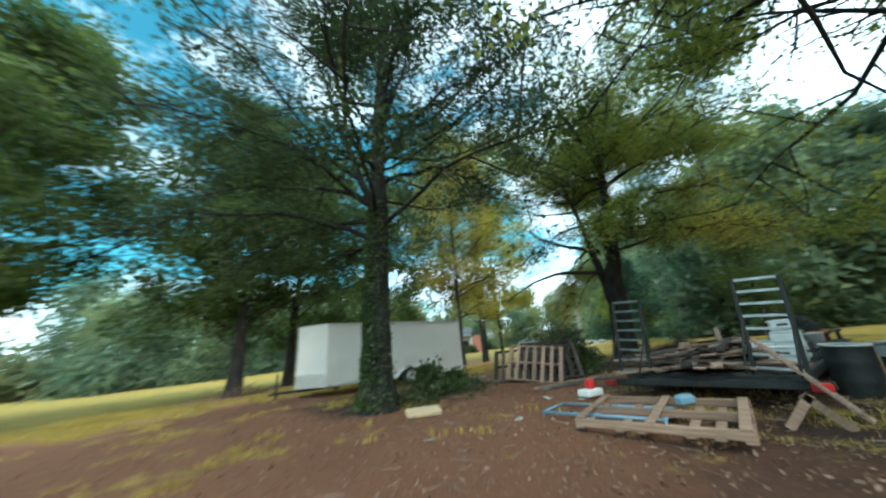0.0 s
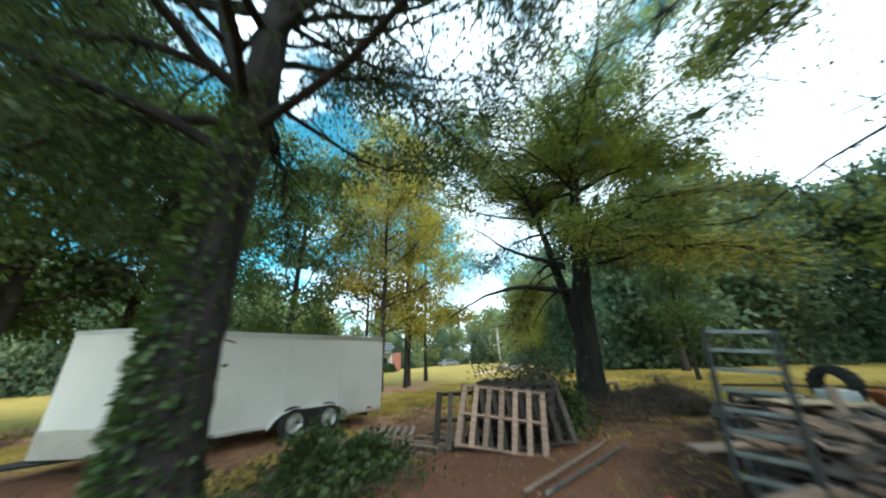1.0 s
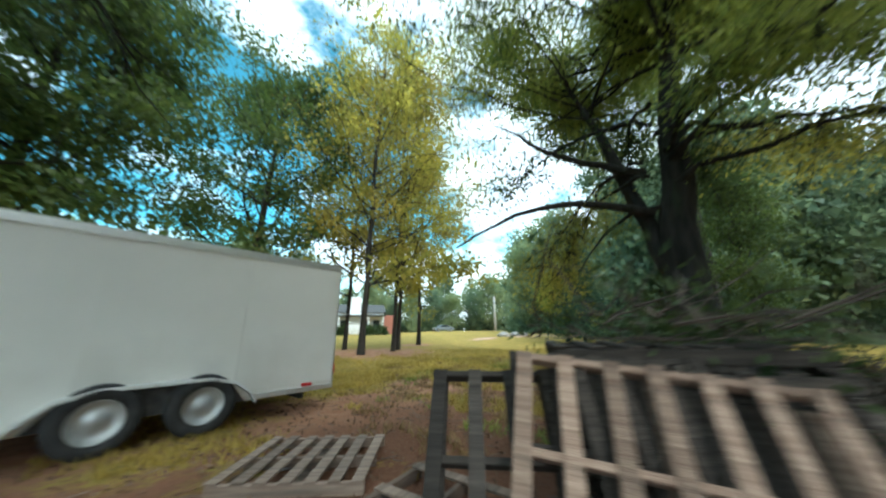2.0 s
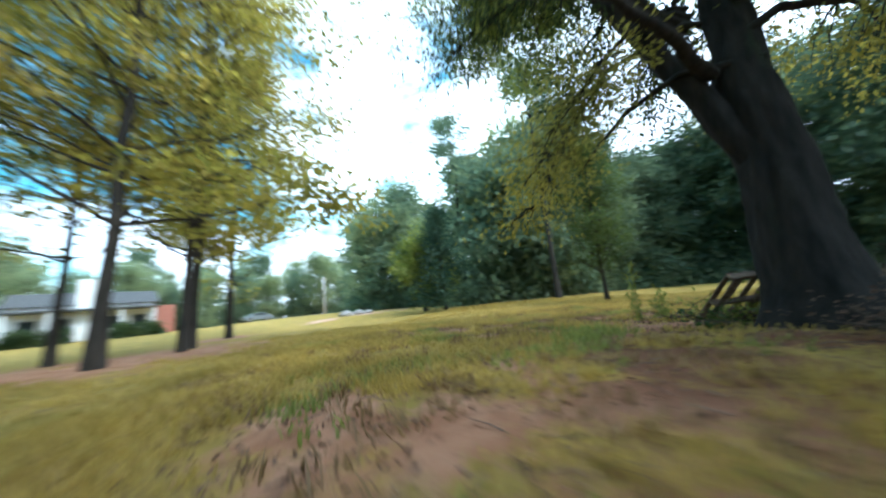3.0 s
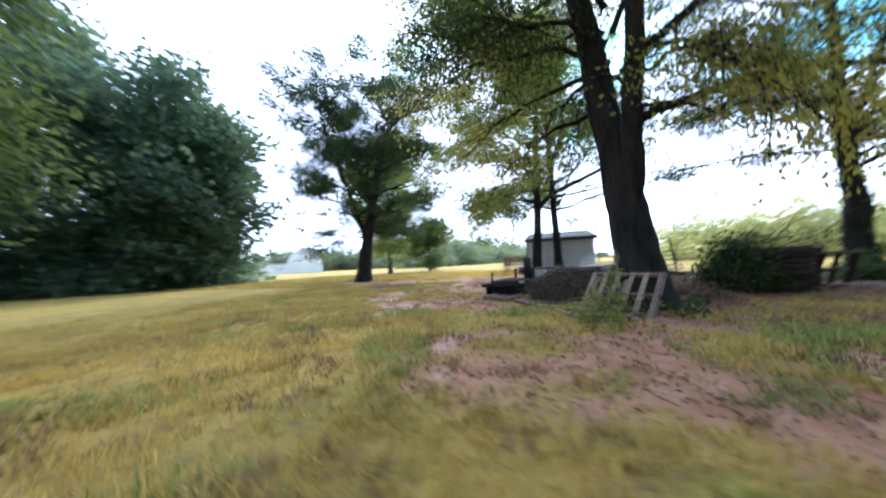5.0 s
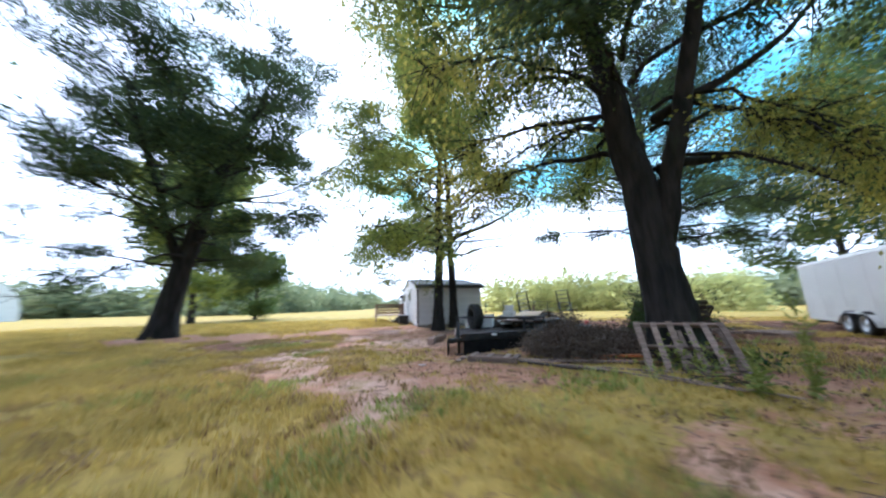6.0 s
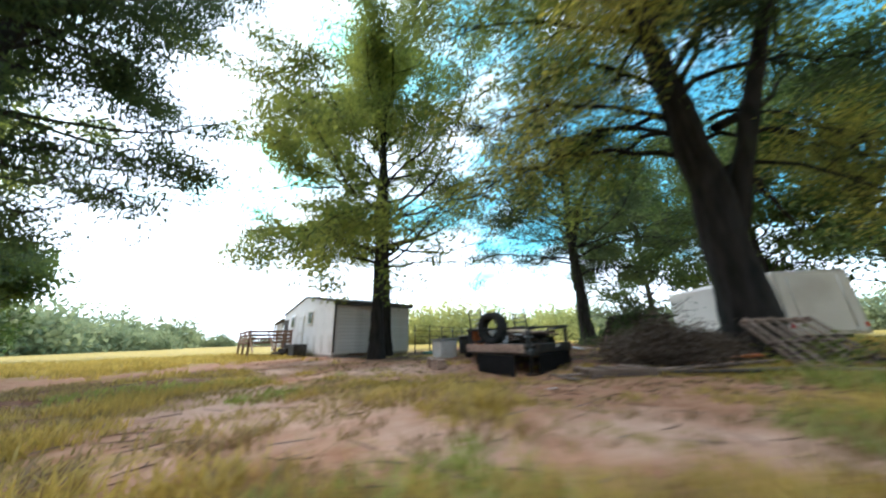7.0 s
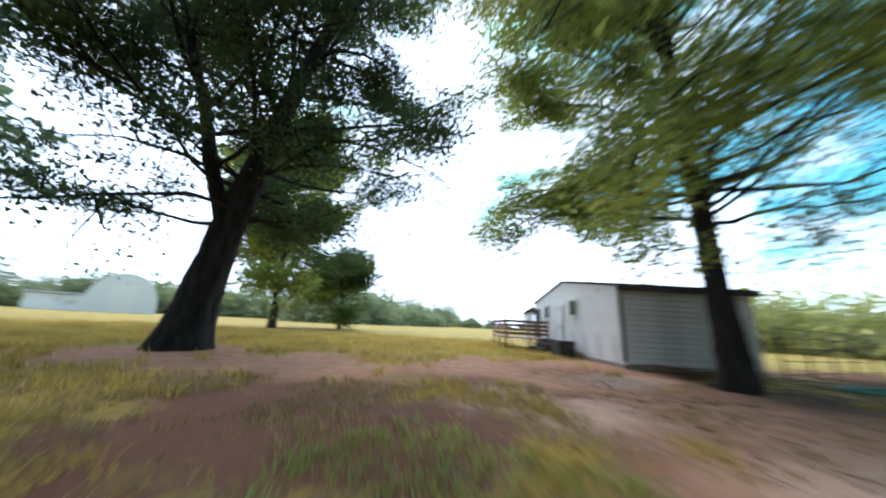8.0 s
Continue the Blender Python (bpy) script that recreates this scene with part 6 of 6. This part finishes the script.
def deck():
    root = thing("wooden_deck", "red-brown wooden deck with a plank railing by the house", "deck")
    root.matrix_basis = house.matrix_basis.copy()
    for i in range(10):
        beam("deck_board", (3.2, 0.2, 0.04), M_DECK, root, Matrix.Translation((7.0, -0.18 - i * 0.215, 0.52)))
    for x in (5.45, 7.0, 8.55):
        for y in (-0.2, -2.15):
            beam("post", (0.10, 0.10, 1.35), M_DECK, root, Matrix.Translation((x, y, 0.68)))
    for z in (0.72, 0.90, 1.08, 1.26):
        beam("rail_board", (3.2, 0.03, 0.13), M_DECK, root, Matrix.Translation((7.0, -2.2, z)))
        beam("end_board", (0.03, 1.95, 0.13), M_DECK, root, Matrix.Translation((5.42, -1.18, z)))
    for y in (-2.2, -1.3):
        beam("stair_rail", (1.9, 0.05, 0.09), M_DECK, root, Matrix.Translation((4.75, y, 0.75)) @ Matrix.Rotation(radians(-28), 4, "Y"))


deck()
steps = thing("porch_steps", "dark wooden porch steps against the house wall", "steps")
steps.matrix_basis = house.matrix_basis @ Matrix.Translation((4.6, 0, 0))
for i in range(3):
    beam("tread", (1.5, 0.30, 0.05), M_WOOD_DARK, steps, Matrix.Translation((0, -0.35 - 0.30 * (2 - i), 0.18 * (i + 1))))
    beam("riser", (1.5, 0.03, 0.16), M_WOOD_DARK, steps, Matrix.Translation((0, -0.50 - 0.30 * (2 - i), 0.18 * (i + 1) - 0.1)))
for x in (-0.72, 0.72):
    beam("string_board", (0.05, 0.9, 0.2), M_WOOD_DARK, steps, Matrix.Translation((x, -0.62, 0.22)) @ Matrix.Rotation(radians(28), 4, "X"))
crate = thing("dark_crate", "black plastic crate standing by the steps", "crate")
crate.matrix_basis = house.matrix_basis @ Matrix.Translation((3.0, -0.5, 0.02))
part("body", box((0.85, 0.6, 0.5), (0, 0, 0.25), 0.03), M_DARK, crate)
part("lid", box((0.88, 0.63, 0.05), (0, 0, 0.53), 0.015), M_DARK, crate)
heap_of_boards("lumber_heap", "few loose boards along the house's foot", Matrix.Translation((10.6, 5.25, 0.04)) @ Matrix.Rotation(-0.15, 4, "Z"), 9, 0.6, 0.15, 0.08, [M_WOOD, M_WOOD_TAN], 8, (0.5, 1.2))


def wire_fence():
    root = thing("pen_fence", "grey wire pen with steel posts beside the house", "fence")
    a, b = Vector((7.75, 5.45, 0)), Vector((0.4, 3.2, 0))
    n = 5
    for i in range(n + 1):
        p = a.lerp(b, i / n)
        tube("post", [(p.x, p.y, 0), (p.x, p.y, 1.35)], 0.03, M_GREENSTEEL, root, 7)
    for z in (0.12, 0.45, 0.78, 1.06, 1.3):
        tube("rail", [(a.x, a.y, z), (b.x, b.y, z)], 0.012, M_GREENSTEEL, root, 5)


wire_fence()
for i, (x, y, t) in enumerate([(12.9, 11.9, 0.4), (13.2, 12.3, 1.1), (12.6, 11.5, 0.9)]):
    blk = thing("timber_block", "short brown timber block lying by the flatbed", "block", (x, y, 0.02), t, group="timber blocks")
    part("shell", box((0.4, 0.2, 0.19), (0, 0, 0.1), 0.012), M_WOOD_BROWN, blk)


# ------------------------------------------------------------------ far things
def brick_house():
    """The long white house beyond the yellow trees."""
    root = thing("farmhouse", "distant low white house with brick end and porch", "house", (1.2, 61.5, gz(1, 61)), 0.04)
    part("main_wall", box((9.0, 7.0, 3.3), (0.5, 3.5, 1.65), 0.02), M_SIDING, root)
    part("brick_end", box((1.6, 6.6, 2.9), (5.8, 3.5, 1.45), 0.02), M_BRICK, root, "red brick end wall")
    part("wing_wall", box((4.6, 5.5, 2.6), (-6.3, 3.4, 1.3), 0.02), M_SIDING, root)
    for x, w, z, y0, y1, h in ((0.5, 9.6, 3.3, -0.4, 7.4, 1.5), (-6.3, 5.2, 2.6, 0.3, 6.5, 1.2)):
        bm = bmesh.new()
        v = [bm.verts.new(p) for p in ((x - w / 2, y0, z), (x + w / 2, y0, z), (x + w / 2, y1, z), (x - w / 2, y1, z), (x - w / 2, (y0 + y1) / 2, z + h), (x + w / 2, (y0 + y1) / 2, z + h))]
        for q in ((0, 1, 5, 4), (2, 3, 4, 5), (0, 4, 3), (1, 2, 5), (0, 3, 2, 1)):
            bm.faces.new([v[k] for k in q])
        part("roof", bm, M_ROOF, root, "grey shingled gable roof")
    part("porch_roof", box((9.4, 2.2, 0.16), (0.5, -1.0, 2.75), 0.02), M_ROOF, root)
    part("chimney", box((1.7, 0.8, 5.6), (0.6, -0.5, 2.8), 0.03), M_SIDING, root, "white painted chimney")
    for x in (-3.8, -1.6, 2.6, 4.8):
        beam("porch_post", (0.18, 0.18, 2.7), M_SIDING, root, Matrix.Translation((x, -1.9, 1.35)))
    for x in (-2.8, -1.0, 2.2, 3.9):
        win = part("window", box((1.1, 0.08, 1.4), (x, -0.03, 1.5), 0.01), M_WHITEPL, root)
        part("pane", box((0.92, 0.03, 1.2), (x, -0.08, 1.5), 0.004), M_GLASS, win)
    for x in (-7.4, -5.4):
        win = part("window", box((0.9, 0.08, 1.3), (x, 0.62, 1.4), 0.01), M_WHITEPL, root)
        part("pane", box((0.74, 0.03, 1.1), (x, 0.57, 1.4), 0.004), M_GLASS, win)


brick_house()
house_bush = shrub("garden_bush", "dark clipped bush before the white house", 1.5, 1.0, 187, M_LEAF_DARK, 0.22, 14)
for i, x in enumerate((-5.6, -2.4, -0.6, 3.0, 4.6)):
    m_ = Matrix.Translation((x + 1.0, 58.4 - 0.3 * (i % 2), gz(x, 58))) @ Matrix.Rotation(1.3 * i, 4, "Z")
    if i:
        copy_thing(house_bush, m_)
    else:
        house_bush.matrix_basis = m_


def parked_car(at, turn):
    root = thing("parked_car", "blue-grey car parked far off by the drive", "car", at, turn)
    prof = [(-2.2, 0.35), (-2.25, 0.75), (-1.9, 0.92), (-1.2, 0.98), (-0.6, 1.42), (0.7, 1.45), (1.5, 0.98), (2.1, 0.85), (2.25, 0.6), (2.2, 0.35)]
    bm = bmesh.new()
    a = [bm.verts.new((x, -0.85, z)) for x, z in prof]
    b = [bm.verts.new((x, 0.85, z)) for x, z in prof]
    bm.faces.new(list(reversed(a)))
    bm.faces.new(b)
    for i in range(len(prof)):
        bm.faces.new((a[i], a[(i + 1) % len(prof)], b[(i + 1) % len(prof)], b[i]))
    bmesh.ops.bevel(bm, geom=list(bm.edges), offset=0.06, segments=2, affect="EDGES")
    part("body", bm, M_CARPAINT, root, smooth=False)
    for y in (-0.86, 0.86):
        part("side_window", prism([(-1.0, 1.0), (1.2, 1.0), (0.6, 1.36), (-0.55, 1.36)], -0.01, 0.01), M_GLASS, root, m=Matrix.Translation((0, y, 0)) @ Matrix.Rotation(radians(90), 4, "X"))
        for x in (-1.4, 1.4):
            wheel("wheel", root, (x, y * 0.95, 0.33), 0.0, 0.33, 0.2)


parked_car((19.4, 76.0, gz(19.4, 76.0)), 0.15)
mail = thing("utility_pole", "weathered utility pole with a crossarm and lamp", "pole", (37.5, 90.2, gz(37, 90)))
tube("shaft", [(0, 0, 0), (0, 0, 9.2)], [0.36, 0.3], M_STONE, mail, 10)
part("crossarm", box((2.2, 0.14, 0.14), (0, 0, 8.6), 0.02), M_WOOD, mail)
part("transformer", lathe([(0.001, 7.2), (0.3, 7.2), (0.32, 8.1), (0.001, 8.2)], 14), M_GALV, mail, smooth=True)
for i in range(7):
    rr_ = random.Random(200 + i)
    x, y = 22.0 + rr_.uniform(-2.0, 2.0), 47.5 + rr_.uniform(-0.8, 0.8)
    stone = thing("rock", "pale grey rock in a low heap on the lawn", "rock", (x, y, gz(x, y)), rr_.uniform(0, 6), group="rock heap")
    bm_ = bmesh.new()
    bmesh.ops.create_icosphere(bm_, subdivisions=2, radius=rr_.uniform(0.45, 0.8))
    for v in bm_.verts:
        v.co *= 1 + 0.3 * noise.noise(v.co * 2 + Vector((i * 7, 0, 0)))
        v.co.z = v.co.z * 0.55 + 0.12
    part("stone", bm_, M_STONE, stone)


def arch_barn(x, y, w, h, deep, turn):
    root = thing("arch_barn", "white round-roofed barn far across the field", "barn", (x, y, 0), turn)
    n = 14
    bm = bmesh.new()
    pts = [(w / 2 * math.cos(math.pi * i / n), h * math.sin(math.pi * i / n) ** 0.8) for i in range(n + 1)]
    f = [bm.verts.new((px, 0, pz)) for px, pz in pts]
    b = [bm.verts.new((px, deep, pz)) for px, pz in pts]
    bm.faces.new(list(reversed(f)))
    bm.faces.new(b)
    for i in range(n):
        bm.faces.new((f[i], f[i + 1], b[i + 1], b[i]))
    part("shell", bm, M_WHITEPL, root, smooth=False)
    part("door", box((w * 0.35, 0.1, h * 0.7), (0, -0.06, h * 0.35), 0.02), M_WHITE, root)


d_ = Vector((64.5 - 13, -40.2 - 20)).normalized()
arch_barn(64.5, -40.2, 8.6, 6.4, 14, math.atan2(d_.y, d_.x) - math.pi / 2)
shed2 = thing("long_shed", "long low white shed beyond the field", "shed", (72.0, -41.0, 0), 0.6)
part("wall", box((9, 5, 2.4), (0, 0, 1.2), 0.03), M_SIDING, shed2)
part("roof", box((9.6, 5.8, 0.25), (0, 0, 2.55), 0.05), M_GALV, shed2)
swing = thing("goal_frame", "white play goal frame on the far lawn", "goal", (-37.0, 26.0, 0), 1.3)
for x in (-1.95, 1.95):
    tube("post", [(x, 0, 0), (x, 0, 2.3)], 0.07, M_WHITEPL, swing, 7)
    tube("stay", [(x, 1.2, 0), (x, 0, 2.2)], 0.05, M_WHITEPL, swing, 7)
tube("top_bar", [(-2.0, 0, 2.3), (2.0, 0, 2.3)], 0.07, M_WHITEPL, swing, 7)
for i in range(4):
    hive = thing("bee_box", "small pale box standing in a row on the far lawn", "box", (-34 + i * 2.2, 58 + i * 1.3, gz(-30, 58)), 0.3, group="row of boxes")
    part("body", box((1.2, 0.8, 0.6), (0, 0, 0.3), 0.03), M_CONCRETE, hive)
    part("lid", box((1.3, 0.9, 0.1), (0, 0, 0.65), 0.02), M_WHITEPL, hive)


# ------------------------------------------------------------------ grass, weeds and fallen leaves
rg = np.random.default_rng(9)


def spots_where(count, lo, hi, keep):
    pts = []
    while len(pts) < count:
        for x, y in np.column_stack([rg.uniform(lo[0], hi[0], 4000), rg.uniform(lo[1], hi[1], 4000)]):
            if len(pts) < count and keep(x, y):
                pts.append((x, y, gz(x, y) + noise.noise((x * 0.55, y * 0.55, 0)) * 0.05 - 0.01))
    return pts


def grassy(x, y):
    return blobs(BARE, x, y) + 0.75 * noise.noise((x * 1.1, y * 1.1, 5)) < 0.58


blades("lawn_grass", spots_where(16000, (2, 8), (24, 32), grassy), 0.085, M_GRASS, 1, 5, 0.8, 0.008, "short dry yellow-green lawn grass")
blades("tall_grass", spots_where(1900, (16.5, 10.0), (23, 17), lambda x, y: grassy(x, y) and noise.noise((x * 0.7, y * 0.7, 9)) > 0.0), 0.13, M_GRASS, 2, 6, 0.9, 0.006, "long dry grass near the field oak")
LANE = [(4.5, 18.5), (7.5, 22.0), (10.0, 23.8), (13.3, 23.8), (16.5, 20.3), (18.0, 17.0), (18.2, 14.0), (18.0, 11.0)]


def lane_gap(x, y):
    """Distance from the grassy ring round the yard."""
    best = 99.0
    for (ax, ay), (bx, by) in zip(LANE, LANE[1:]):
        dx, dy = bx - ax, by - ay
        u = min(1.0, max(0.0, ((x - ax) * dx + (y - ay) * dy) / (dx * dx + dy * dy)))
        best = min(best, math.hypot(x - ax - u * dx, y - ay - u * dy))
    return best


blades("long_grass", spots_where(8000, (3, 9), (23, 27), lambda x, y: grassy(x, y) and lane_gap(x, y) < 3.2 and noise.noise((x * 0.8, y * 0.8, 41)) > -0.15), 0.125, M_GRASS, 12, 6, 1.0, 0.006, "long dry golden grass in leaning tufts")
blades("dead_tufts", spots_where(2200, (4, 14), (20, 26), lambda x, y: lane_gap(x, y) < 3.0 and noise.noise((x * 1.7, y * 1.7, 53)) > 0.12), 0.10, M_DEADTUFT, 14, 6, 1.1, 0.008, "brown dead tufts among the lawn grass")
blades("green_grass", spots_where(1900, (3, 9), (23, 27), lambda x, y: lane_gap(x, y) < 3.2 and noise.noise((x * 0.6, y * 0.6, 47)) > 0.24), 0.10, M_WEED, 13, 7, 0.9, 0.008, "patches of fresh green grass among the dry")
blades("yard_grass", spots_where(5000, (-9, 4), (3, 22), grassy), 0.10, M_GRASS, 3, 5, 0.8, 0.010, "thin grass at the yard's edge")
blades("field_grass", spots_where(9000, (12, -8), (36, 9), grassy), 0.16, M_GRASS, 4, 5, 0.7, 0.012, "golden field grass")
blades("weeds", spots_where(130, (5, 17.5), (14, 23), lambda x, y: noise.noise((x * 0.9, y * 0.9, 13)) > 0.2), 0.09, M_WEED, 5, 6, 0.9, 0.010, "green weed tufts on the bare soil", "weeds")
blades("weeds", [(x, y, gz(x, y)) for x, y in rg.normal((8.95, 19.65), (0.38, 0.28), (70, 2))] + [(x, y, gz(x, y)) for x, y in rg.normal((12.4, 17.7), (0.5, 0.35), (60, 2))], 0.13, M_WEED, 15, 7, 0.9, 0.009, "fresh green tufts at the edge of the bare soil", "weeds")
blades("straw", spots_where(2600, (6, 8), (22, 24), lambda x, y: 0.15 < blobs(BARE, x, y) and noise.noise((x * 1.3, y * 1.3, 17)) > 0.05), 0.055, M_DRYGRASS, 6, 5, 1.1, 0.007, "thin dead grass on the bare soil")

blades("dry_yard_grass", spots_where(2600, (15.5, 7.5), (22, 14.5), lambda x, y: noise.noise((x * 0.8, y * 0.8, 31)) > -0.12), 0.075, M_DRYGRASS, 7, 5, 1.0, 0.007, "sparse golden-brown grass over dry soil")


def fallen_twigs(count, seed):
    rng = random.Random(seed)
    v, f = [], []
    for x, y, z in spots_where(count, (2, 8), (19, 23.5), lambda x, y: blobs(BARE, x, y) > 0.3):
        a, n = rng.uniform(0, 6.283), rng.uniform(0.05, 0.3)
        d = Vector((math.cos(a), math.sin(a), rng.uniform(-0.05, 0.12))) * n
        p = Vector((x, y, z + 0.025))
        side = Vector((-d.y, d.x, 0)) * 0.3
        tube_into(v, f, [p, p + d * 0.5 + side * rng.uniform(-0.4, 0.4), p + d], [0.006, 0.005, 0.002], 3, False)
    tagged(raw("fallen_twigs", v, f, M_TWIG), "brown twigs and bark scraps strewn over the soil", "twigs", kind="stuff")


fallen_twigs(1800, 12)
lp = spots_where(19000, (-3, 5), (15, 24.3), lambda x, y: blobs(BARE, x, y) > 0.3 and rg.random() < (1.0 if x < 10 or y > 17 else 0.35))
leaf_mesh("leaf_litter", np.array(lp) + np.column_stack([np.zeros(len(lp)), np.zeros(len(lp)), rg.uniform(0.01, 0.03, len(lp))]), 0.05, M_LITTER, None, 8, droop=0.0, fold=0.4, slim=0.55, label="brown fallen leaves scattered on the soil", kind="stuff")
